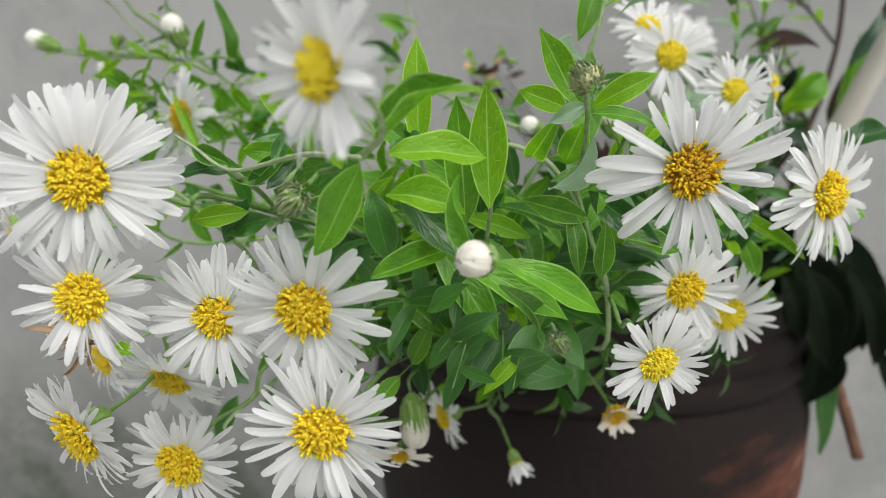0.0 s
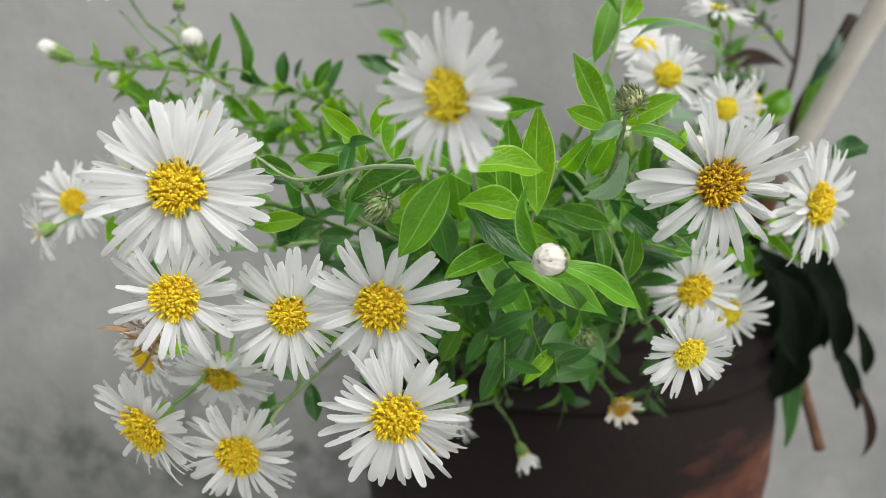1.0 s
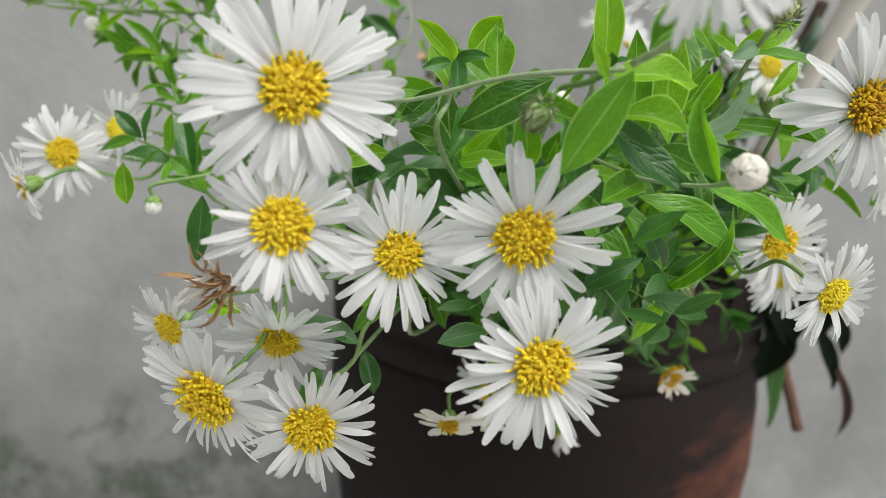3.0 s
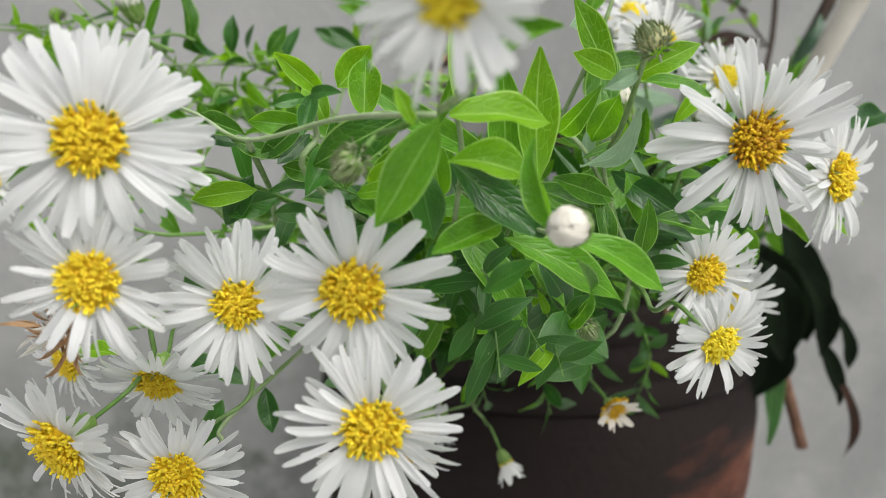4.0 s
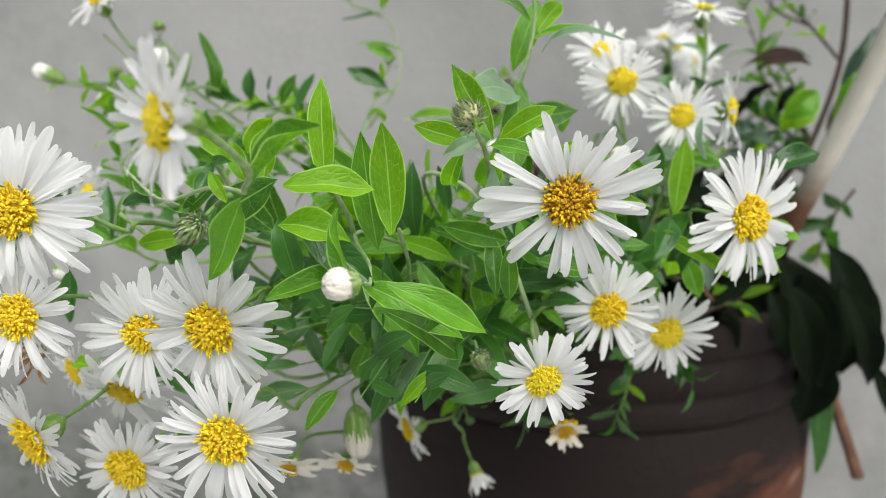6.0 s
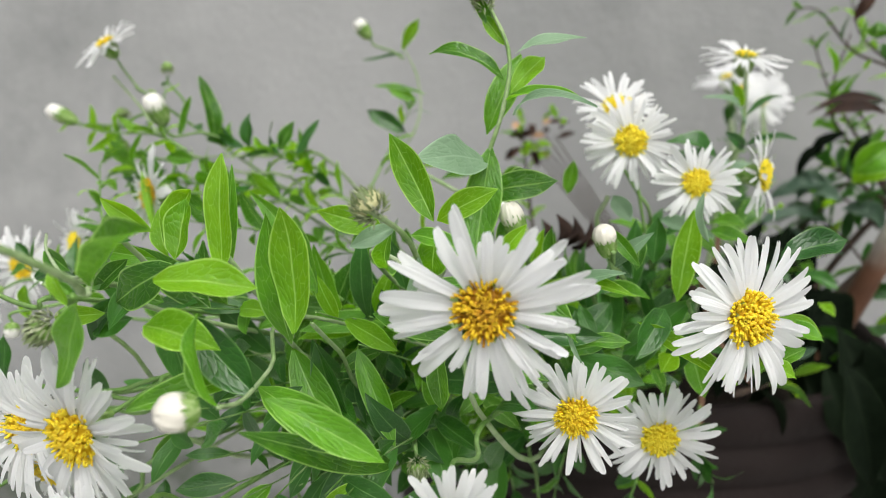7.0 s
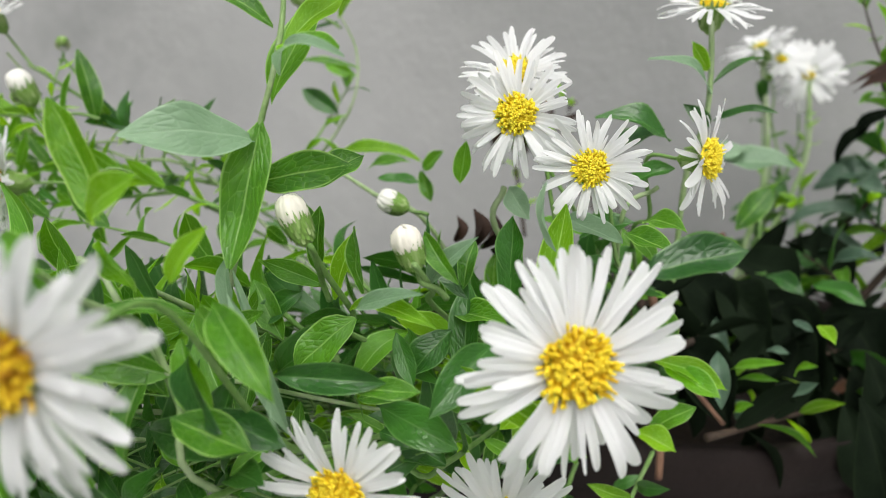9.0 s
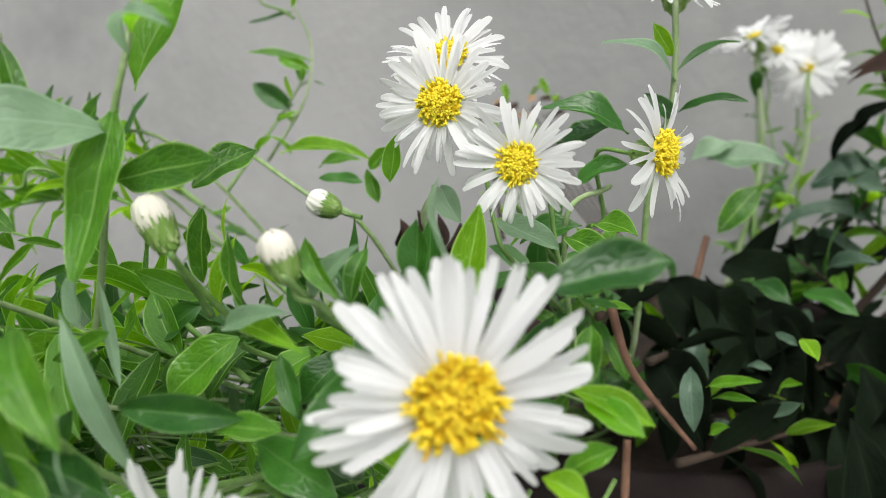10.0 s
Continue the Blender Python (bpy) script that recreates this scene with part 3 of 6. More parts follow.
def bud(plant, centre, axis, radius, seed, kind=0, stretch=1.0, back=None, cup=1.0, label=""):
    m = Matrix.Translation(Vector(centre) - plant.location) @ turn_to(axis, seed) @ Matrix.Scale(radius, 4)
    head = child("bud", BUD_CUPS[2 if kind in (3, 5, 6) else seed % 2], plant, m @ Matrix.Diagonal((1, 1, cup, 1)), label)
    child("bud_petals", BUDS[kind], head, Matrix.Diagonal((0.9, 0.9, stretch / cup, 1)))
    if back:
        a = Vector(axis).normalized()
        c = Vector(centre) - a * radius * cup
        b = Vector(back)
        stem(plant, [c, c - a * min(radius * 1.2, (b - c).length * 0.3), c.lerp(b, 0.65), b], 0.00045, 0.0007, M_SIDE, name="flower_stalk")
    return head


# ---- the setting ----
def box(name, lo, hi, mat, label, category):
    bm = bmesh.new()
    bmesh.ops.create_cube(bm, size=1.0)
    for v in bm.verts:
        v.co = Vector([lo[i] + (hi[i] - lo[i]) * (v.co[i] + 0.5) for i in range(3)])
    me = bpy.data.meshes.new(name)
    bm.to_mesh(me)
    bm.free()
    me.materials.append(mat)
    return tagged(new(name, me), label, category, kind="structure")


def uneven_wall(name, x0, x1, y, z0, z1, thick, mat, label):
    """A plastered wall with a gently uneven face towards -y."""
    nx, nz = 90, 50
    verts, faces = [], []
    for i in range(nx + 1):
        for k in range(nz + 1):
            x, z = x0 + (x1 - x0) * i / nx, z0 + (z1 - z0) * k / nz
            verts.append((x, y + 0.003 * noise.noise((x * 5, 0.3, z * 5)) + 0.0012 * noise.noise((x * 23, 1.3, z * 23)), z))
    for i in range(nx):
        for k in range(nz):
            a = i * (nz + 1) + k
            faces.append((a, a + nz + 1, a + nz + 2, a + 1))
    b = len(verts)
    verts += [(x0, y + thick, z0), (x1, y + thick, z0), (x1, y + thick, z1), (x0, y + thick, z1)]
    c = (0, nx * (nz + 1), (nx + 1) * (nz + 1) - 1, nz)
    faces += [(b + 3, b + 2, b + 1, b), (c[0], b, b + 1, c[1]), (c[1], b + 1, b + 2, c[2]), (c[2], b + 2, b + 3, c[3]), (c[3], b + 3, b, c[0])]
    return tagged(new(name, mesh_of(name, verts, faces, mat)), label, "wall", kind="structure")


WALL_Y, FLOOR_Z = 0.66, -0.16
uneven_wall("wall_north", -2.2, 2.2, WALL_Y, FLOOR_Z - 0.1, 1.3, 0.15, M_PLASTER, "grey cement-plastered wall with faint stains behind the pots")
ground = box("floor", (-2.2, -2.6, FLOOR_Z - 0.1), (2.2, WALL_Y - 0.004, FLOOR_Z), M_CONCRETE, "grey concrete floor of the yard", "floor")
# unseen low wall added behind the camera, for the light it blocks and reflects
box("wall_south", (-2.2, -2.75, FLOOR_Z - 0.1), (2.2, -2.604, 0.75), M_PLASTER, "plain unseen plastered wall added across the yard", "wall")

# ---- the pot ----
POT = (0.09, 0.5, 0.0)
RIM_Z = 0.212


def lathe(profile, sides=64):
    bm = bmesh.new()
    rings = []
    for r, z in profile:
        rings.append([bm.verts.new((r * math.cos(2 * math.pi * k / sides) * (1 + 0.004 * noise.noise((k * 0.3, z * 20, 0))), r * math.sin(2 * math.pi * k / sides), z + 0.0012 * noise.noise((math.cos(2 * math.pi * k / sides) * 3, math.sin(2 * math.pi * k / sides) * 3, z * 9)))) for k in range(sides)])
    for a, b in zip(rings, rings[1:]):
        for k in range(sides):
            bm.faces.new((a[k], a[(k + 1) % sides], b[(k + 1) % sides], b[k]))
    return bm


pot = thing("flower_pot", POT, "stained brown terracotta flower pot with a banded rim", "flower pot")
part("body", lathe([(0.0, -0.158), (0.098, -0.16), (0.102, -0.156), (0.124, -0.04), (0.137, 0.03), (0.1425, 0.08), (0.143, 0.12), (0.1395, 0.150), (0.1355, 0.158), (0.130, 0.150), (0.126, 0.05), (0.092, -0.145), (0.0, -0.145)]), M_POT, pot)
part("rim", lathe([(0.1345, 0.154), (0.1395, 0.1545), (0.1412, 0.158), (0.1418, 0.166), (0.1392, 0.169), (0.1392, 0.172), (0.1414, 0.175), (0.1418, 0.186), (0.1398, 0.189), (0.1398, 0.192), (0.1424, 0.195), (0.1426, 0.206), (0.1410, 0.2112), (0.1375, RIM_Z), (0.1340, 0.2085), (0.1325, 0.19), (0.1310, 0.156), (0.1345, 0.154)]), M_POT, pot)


bm = bmesh.new()
bmesh.ops.create_circle(bm, cap_ends=True, segments=56, radius=0.131)
bmesh.ops.subdivide_edges(bm, edges=bm.edges, cuts=1)
bmesh.ops.triangulate(bm, faces=bm.faces)
for _ in range(3):
    bmesh.ops.subdivide_edges(bm, edges=[e for e in bm.edges if e.calc_length() > 0.006], cuts=1)
    bmesh.ops.triangulate(bm, faces=bm.faces)
for v in bm.verts:
    v.co.z += 0.006 * noise.noise(v.co * 30) + 0.003 * noise.noise(v.co * 110) + 0.010 * max(0, 1 - v.co.xy.length / 0.13)
soil = part("soil", bm, M_SOIL, None)
soil.location = (POT[0], POT[1], 0.188)
tagged(soil, "dark crumbly potting soil filling the terracotta pot", "soil", kind="stuff")
SOIL_Z = 0.192


def plant(base, label):
    return thing("aster_plant", base, label, "aster", "asters in the pot")



left = plant((0.02, 0.41, 0.19), "white aster with a dense cluster of open daisy-like flowers")
upper = plant((0.035, 0.415, 0.19), "leafy green aster stem with one foremost white flower")
right = plant((0.075, 0.42, 0.19), "white aster with wide flowers hanging over the pot rim")
leafy = plant((0.055, 0.425, 0.19), "upright leafy aster stem with a brown-green bud")
tall = plant((0.062, 0.435, 0.19), "tall slender aster stem with alternate green leaves")
rear = plant((0.1, 0.455, 0.19), "white aster with a group of lemon-centred flowers by the wall")
spray = plant((0.005, 0.46, 0.19), "thin aster spray with white buds and small leaves")
trail = plant((0, 0.44, 0.19), "trailing aster stem with small white flowers")
far = plant((0.13, 0.53, 0.19), "far aster stems with white flowers seen from behind")

# open flowers of the dense cluster
flower(left, (-0.0647, 0.1443, 0.307), (0.12, -1, 0.06), 0.0385, 1, petals=32, disc="yellow", disc_size=0.87, back=(-0.05, 0.19, 0.295), lift=0.06)
flower(left, (-0.0668, 0.1444, 0.2836), (-0.08, -1, 0.05), 0.0285, 2, petals=24, disc="yellow", disc_size=1.12, back=(-0.035, 0.21, 0.27), ragged=0.2)
flower(left, (-0.0449, 0.1569, 0.2756), (0.05, -1, 0.05), 0.031, 3, petals=24, disc="yellow", back=(-0.035, 0.21, 0.27), disc_size=0.9)
flower(left, (-0.023, 0.1443, 0.2816), (-0.2, -1, -0.1), 0.0345, 4, petals=30, disc="yellow", back=(-0.03, 0.2, 0.275), disc_size=1.0)
flower(left, (-0.084, 0.1683, 0.2423), (-0.5, -0.8, -0.3), 0.0335, 5, petals=26, disc="yellow", disc_size=1.22, back=(-0.066, 0.205, 0.262))
flower(left, (-0.0624, 0.1743, 0.2315), (-0.12, -1, -0.1), 0.032, 6, petals=26, disc="yellow", disc_size=1.12, back=(-0.045, 0.215, 0.245))
flower(left, (-0.0198, 0.1396, 0.258), (-0.05, -1, -0.08), 0.034, 7, petals=28, disc="yellow", back=(-0.015, 0.2, 0.245))
flower(left, (-0.0702, 0.19, 0.247), (-0.15, -0.8, -0.55), 0.031, 8, petals=24, disc="yellow", back=(-0.035, 0.21, 0.27))
flower(left, (-0.0998, 0.215, 0.2426), (-0.5, -0.7, -0.2), 0.027, 9, petals=22, disc="yellow", back=(-0.035, 0.21, 0.27))
flower(upper, (-0.0106, 0.1049, 0.3269), (-0.62, -0.78, 0.05), 0.0255, 10, petals=24, disc="lemon", disc_size=0.98, lift=0.3, droop=0.15, wide=1.2)
# flowers over the rim
flower(right, (0.0536, 0.157, 0.3068), (0.0, -1, 0.02), 0.039, 11, petals=34, disc="orange", back=(0.055, 0.235, 0.262), ragged=0.3, droop=0.2, wide=1.0, disc_size=0.85, gaps=((136, 8), (-152, 5), (-22, 4)))
flower(right, (0.1083, 0.2149, 0.2926), (0.55, -0.83, 0.05), 0.04, 12, petals=34, disc="yellow", back=(0.1, 0.26, 0.275), lift=0.05)
flower(right, (0.0687, 0.2061, 0.2678), (0.0, -1, -0.05), 0.0305, 13, petals=26, disc="yellow", back=(0.075, 0.25, 0.255))
flower(right, (0.0483, 0.1538, 0.2672), (0.18, -0.93, -0.22), 0.0238, 14, petals=28, disc="lemon", wide=1.15, back=(0.0475, 0.205, 0.266))
flower(right, (0.0907, 0.2335, 0.252), (0.15, -0.95, -0.15), 0.0315, 15, petals=26, disc="lemon", back=(0.085, 0.275, 0.24))
flower(right, (0.0593, 0.2442, 0.2123), (0.25, -0.9, -0.3), 0.0180, 16, petals=14, disc="orange", old=True, lift=0.8, wide=2.0, ragged=0.5, back=(0.05, 0.29, 0.225), disc_size=1.7)
flower(right, (0.0009, 0.27, 0.1993), (-0.9, -0.45, -0.1), 0.028, 17, petals=20, disc="yellow", back=(0.03, 0.31, 0.215), droop=0.3)
flower(right, (-0.011, 0.21, 0.2151), (-0.1, -0.9, -0.3), 0.020, 18, petals=11, disc="orange", old=True, wide=1.8, ragged=0.6, droop=0.6, back=(0, 0.26, 0.225), disc_size=0.8)
flower(right, (-0.026, 0.2, 0.2186), (-0.2, -0.9, -0.3), 0.020, 19, petals=11, disc="orange", old=True, wide=1.8, ragged=0.6, droop=0.6, back=(0, 0.25, 0.22), disc_size=0.8)
# flowers by the wall
flower(rear, (0.0808, 0.2831, 0.3312), (-0.05, -0.95, 0.2), 0.031, 20, petals=26, disc="lemon", back=(0.09, 0.31, 0.29))
flower(rear, (0.0761, 0.2998, 0.3418), (0.1, -0.7, 0.6), 0.029, 21, petals=24, disc="lemon", back=(0.09, 0.32, 0.3))
flower(rear, (0.1007, 0.2733, 0.3191), (-0.05, -0.95, 0.12), 0.0265, 22, petals=25, disc="lemon", back=(0.105, 0.31, 0.285))
flower(rear, (0.1253, 0.3056, 0.3192), (0.93, -0.36, 0.05), 0.031, 23, petals=13, disc="lemon", back=(0.105, 0.325, 0.295))
flower(rear, (0.1239, 0.349, 0.3614), (0.1, -0.25, 1), 0.033, 24, petals=20, disc="lemon", lift=0.02, droop=0.2, ragged=0.3, disc_size=0.7)
flower(far, (0.1728, 0.5879, 0.3454), (0.1, -0.85, 0.3), 0.042, 25, petals=18, disc="lemon", disc_size=0.5, wide=1.7, back=(0.17, 0.6, 0.3))
flower(far, (0.1456, 0.56, 0.3603), (-0.3, -0.25, 0.9), 0.042, 26, petals=18, disc="lemon", disc_size=0.5, wide=1.7, back=(0.155, 0.57, 0.29))
# thin sprays
flower(spray, (-0.1392, 0.3268, 0.3696), (-0.25, -0.5, 0.85), 0.030, 28, petals=11, disc="yellow", ragged=0.4, disc_size=0.75, droop=0.3, wide=1.9, back=(-0.125, 0.34, 0.345))
flower(spray, (-0.0955, 0.285, 0.31), (-0.62, -0.78, 0.05), 0.036, 29, petals=24, disc="orange", back=(-0.07, 0.32, 0.31))
flower(trail, (-0.1404, 0.268, 0.284), (-0.1, -0.95, 0.05), 0.03, 30, petals=26, disc="yellow", back=(-0.1, 0.27, 0.285))
flower(trail, (-0.1259, 0.28, 0.2909), (-0.45, -0.85, 0.1), 0.026, 31, petals=22, disc="lemon", back=(-0.09, 0.26, 0.29))
flower(trail, (-0.15, 0.26, 0.2743), (-0.85, -0.4, -0.3), 0.023, 32, petals=20, disc="yellow", back=(-0.1, 0.28, 0.28))
# buds
bud(upper, (0.0107, 0.1279, 0.2958), (-0.75, -0.6, 0.08), 0.0036, 1, kind=4, stretch=1.0, cup=0.6, label="tight white bud")
bud(leafy, (0.0322, 0.1580, 0.3248), (-0.6, -0.3, 0.75), 0.0034, 2, kind=6, stretch=0.62, cup=1.05, label="brown-green bud")
bud(rear, (0.0499, 0.2278, 0.3123), (-0.4, -0.1, 0.95), 0.0036, 3, kind=4, stretch=1.2, cup=1.35, back=(0.0499, 0.24, 0.2928), label="cream-white bud")
bud(rear, (0.074, 0.2279, 0.3078), (-0.25, -0.2, 0.95), 0.0034, 4, kind=4, stretch=1.1, cup=1.2, back=(0.079, 0.235, 0.2965), label="cream-white bud")
bud(spray, (-0.1032, 0.3051, 0.3414), (-0.3, -0.3, 0.9), 0.0049, 5, stretch=1.1, cup=1.2, back=(-0.085, 0.32, 0.33))
bud(spray, (-0.1727, 0.3374, 0.3389), (-0.9, -0.2, 0.45), 0.0042, 6, stretch=1.4, cup=1.6, back=(-0.13, 0.34, 0.332))
bud(spray, (-0.1464, 0.3403, 0.3257), (-0.7, -0.2, 0.6), 0.0040, 7, stretch=1.2, cup=1.3, back=(-0.11, 0.33, 0.318))
bud(spray, (-0.1189, 0.34, 0.3587), (0, 0, 1), 0.0026, 8, kind=5, back=(-0.11, 0.34, 0.342))
bud(spray, (-0.1388, 0.335, 0.3386), (-0.6, -0.2, 0.6), 0.0030, 9, kind=5, back=(-0.115, 0.335, 0.33))
bud(trail, (-0.104, 0.22, 0.2757), (0, -0.2, -1), 0.0026, 10, cup=0.6, back=(-0.085, 0.23, 0.285))
bud(left, (-0.023, 0.1395, 0.3042), (-0.6, -0.4, -0.6), 0.0029, 11, kind=5, cup=1.2, stretch=0.5, back=(-0.0129, 0.135, 0.3115))
bud(right, (0.0326, 0.19, 0.2583), (0.3, -0.7, -0.6), 0.0025, 12, kind=5, cup=1.2, stretch=0.5, back=(0.0291, 0.2, 0.2603))
flower(right, (0.0272, 0.262, 0.1850), (0.35, -0.35, -0.8), 0.0185, 13, petals=12, disc="yellow", lift=1.15, wide=1.7, ragged=0.3, disc_size=0.8, back=(0.019, 0.285, 0.203), label="half-open white flower")
bud(right, (-0.0067, 0.21, 0.2261), (0.1, -0.3, -0.9), 0.005, 14, kind=2, stretch=1.3, cup=1.4, back=(0, 0.25, 0.235))
bud(rear, (0.0351, 0.31, 0.3042), (-0.8, -0.3, 0.4), 0.0042, 15, back=(0.0463, 0.31, 0.3011))
bud(rear, (-0.0031, 0.3, 0.2641), (-0.1, -0.2, 1), 0.0045, 17, kind=0, back=(0.04, 0.32, 0.25))
bud(tall, (0.0397, 0.235, 0.3707), (-0.3, -0.2, 0.9), 0.003, 18, kind=3, cup=1.5, stretch=0.8)
# large leaves of the foremost stems
leaf(upper, (-0.0018, 0.1656, 0.3092), (-0.0022, 0.1683, 0.3336), 0.00675, face=(0, -1, 0.25), bend=-0.05, mat=M_YOUNG)
leaf(upper, (-0.0071, 0.132, 0.3141), (0.0075, 0.1271, 0.3251), 0.00675, face=(-0.4, -0.5, 0.9), bend=0.14, fold=0.8)
leaf(upper, (0.0134, 0.1656, 0.2977), (0.0123, 0.1632, 0.3237), 0.009, face=(0, -1, 0.25), bend=-0.04, mat=M_YOUNG)
leaf(upper, (-0.0066, 0.1486, 0.3112), (0.0122, 0.1523, 0.31), 0.00828, face=(0.1, -0.7, 0.7), bend=0.1, fold=0.3, mat=M_YOUNG)
leaf(upper, (-0.007, 0.145, 0.3039), (0.0081, 0.145, 0.3002), 0.00765, face=(0.1, -0.8, 0.6), bend=0.07, mat=M_YOUNG)
leaf(upper, (0.011, 0.138, 0.2926), (0.0069, 0.1404, 0.3082), 0.0054, face=(-0.8, -0.6, 0.2), bend=0.06, fold=0.9)
leaf(upper, (-0.0096, 0.132, 0.3116), (-0.0192, 0.137, 0.294), 0.00828, face=(-0.2, -1, 0.3), bend=0.03, fold=0.12, mat=M_LEAF)
leaf(upper, (-0.0127, 0.165, 0.3108), (-0.0316, 0.172, 0.2998), 0.00945, face=(0.1, -1, 0.25), bend=0.04, fold=0.12, mat=M_LEAF)
leaf(upper, (0.0147, 0.148, 0.2905), (0.036, 0.152, 0.2783), 0.0072, face=(0.1, -0.8, 0.6), bend=0.05)
leaf(upper, (0.0145, 0.138, 0.2883), (0.0267, 0.19, 0.2587), 0.00702, face=(0.2, -0.9, 0.4), bend=0.04)
leaf(upper, (0.005, 0.158, 0.2907), (-0.0098, 0.142, 0.2885), 0.00675, face=(0, -0.8, 0.6), bend=0.06)
leaf(upper, (-0.0117, 0.16, 0.3027), (-0.0079, 0.16, 0.2869), 0.0072, face=(0.1, -1, 0.2), bend=0.03, mat=M_DARK)
leaf(upper, (-0.0133, 0.134, 0.3102), (-0.0163, 0.134, 0.3164), 0.0027, face=(0, -1, 0.25), bend=0.02, mat=M_YOUNG)
leaf(upper, (0.0088, 0.145, 0.2863), (0.0003, 0.15, 0.2792), 0.00495, face=(0, -0.7, 0.7), bend=0.05, mat=M_DARK)
leaf(upper, (-0.004, 0.158, 0.3128), (-0.0072, 0.155, 0.3115), 0.00216, face=(0, -0.65, 0.8), bend=0.06, mat=M_DARK)
leaf(upper, (-0.004, 0.158, 0.3128), (-0.0004, 0.155, 0.3142), 0.00216, face=(0, -0.65, 0.8), bend=0.06, mat=M_DARK)
leaf(upper, (-0.004, 0.158, 0.3128), (-0.0044, 0.155, 0.3155), 0.00216, face=(0, -0.65, 0.8), bend=0.06, mat=M_DARK)
leaf(upper, (-0.004, 0.158, 0.3128), (-0.0019, 0.155, 0.3117), 0.00216, face=(0, -0.65, 0.8), bend=0.06, mat=M_DARK)
leaf(upper, (-0.03, 0.185, 0.3138), (-0.0396, 0.18, 0.3223), 0.00495, face=(0, -1, 0.25), bend=0.08, mat=M_YOUNG)
leaf(upper, (-0.0269, 0.185, 0.3152), (-0.0197, 0.185, 0.3241), 0.00765, face=(0, -1, 0.25), bend=-0.06, mat=M_YOUNG)
leaf(upper, (-0.0213, 0.18, 0.3087), (-0.0208, 0.185, 0.3219), 0.00765, face=(0, -1, 0.25), bend=-0.05, mat=M_YOUNG)
leaf(upper, (-0.0315, 0.175, 0.3138), (-0.0329, 0.165, 0.3061), 0.00405, face=(0, -1, 0.25), bend=0.04, mat=M_DARK)
leaf(upper, (-0.0319, 0.175, 0.3139), (-0.0255, 0.17, 0.3146), 0.00315, face=(0, -1, 0.25), bend=0.05, mat=M_DARK)
leaf(upper, (-0.0328, 0.175, 0.3133), (-0.0394, 0.172, 0.3118), 0.00315, face=(0, -1, 0.25), bend=0.05, mat=M_DARK)
leaf(upper, (-0.0317, 0.19, 0.2954), (-0.0397, 0.19, 0.2978), 0.00495, face=(0, -1, 0.25), bend=0.05)
leaf(upper, (-0.0295, 0.19, 0.307), (-0.0344, 0.195, 0.3177), 0.00585, face=(0, -1, 0.25), bend=0.05, mat=M_YOUNG)
leaf(upper, (-0.0328, 0.19, 0.3063), (-0.0469, 0.19, 0.3077), 0.00585, face=(0, -1, 0.25), bend=0.05)
leaf(upper, (-0.0334, 0.19, 0.305), (-0.0402, 0.185, 0.2988), 0.0045, face=(0, -1, 0.25), bend=0.05, mat=M_DARK)
leaf(upper, (-0.0334, 0.2, 0.2856), (-0.0431, 0.2, 0.2854), 0.0054, face=(0, -1, 0.25), bend=0.05, mat=M_DARK)
stem(upper, [(0.0131, 0.134, 0.2943), (0.0119, 0.145, 0.2913), (0.0081, 0.165, 0.2902), (0.0019, 0.2, 0.291), (0.045, 0.28, 0.25), (0.035, 0.415, 0.19)], 0.00038, 0.00058)
stem(upper, [(-0.0094, 0.133, 0.3128), (-0.0050, 0.124, 0.3175), (-0.0066, 0.1125, 0.3245), (-0.0086, 0.1085, 0.3268)], 0.00065, 0.0006)
stem(upper, [(0.014, 0.173, 0.2975), (0.0136, 0.19, 0.2859), (0.0129, 0.23, 0.2592), (0.035, 0.345, 0.228), (0.035, 0.41, 0.19)], 0.00051, 0.00064)
stem(upper, [(-0.01, 0.135, 0.312), (-0.0251, 0.155, 0.3103), (-0.0442, 0.172, 0.305), (-0.055, 0.18, 0.3093), (-0.0632, 0.19, 0.3113)], 0.00058, 0.00038)
stem(upper, [(-0.0442, 0.172, 0.305), (-0.0455, 0.21, 0.291), (-0.0398, 0.26, 0.2583), (0.02, 0.34, 0.22), (0.035, 0.415, 0.19)], 0.00077, 0.00083)
stem(upper, [(-0.0028, 0.17, 0.3117), (-0.0003, 0.18, 0.3003), (0.0044, 0.22, 0.2691), (0.04, 0.345, 0.228), (0.04, 0.41, 0.19)], 0.00064, 0.00077)
stem(upper, [(-0.0315, 0.175, 0.3138), (-0.0315, 0.185, 0.3052), (-0.0301, 0.195, 0.2904), (0.025, 0.345, 0.228), (0.02, 0.41, 0.19)], 0.00064, 0.00077)
leaf(upper, (-0.0474, 0.18, 0.3036), (-0.0591, 0.18, 0.3027), 0.0063, face=(0, -0.65, 0.8), bend=0.1, mat=M_DARK)
leaf(upper, (-0.0451, 0.175, 0.3059), (-0.0557, 0.18, 0.3093), 0.00495, face=(0, -1, 0.25), bend=0.08)
leaf(upper, (-0.0429, 0.18, 0.3003), (-0.0338, 0.18, 0.3082), 0.00495, face=(0, -1, 0.25), bend=0.06)
leaf(upper, (-0.0389, 0.18, 0.3009), (-0.0487, 0.18, 0.3043), 0.00405, face=(0, -1, 0.25), bend=0.06)
leaf(left, (-0.0447, 0.185, 0.2932), (-0.0588, 0.185, 0.2911), 0.00585, face=(0, -1, 0.25), bend=0.06, mat=M_YOUNG)
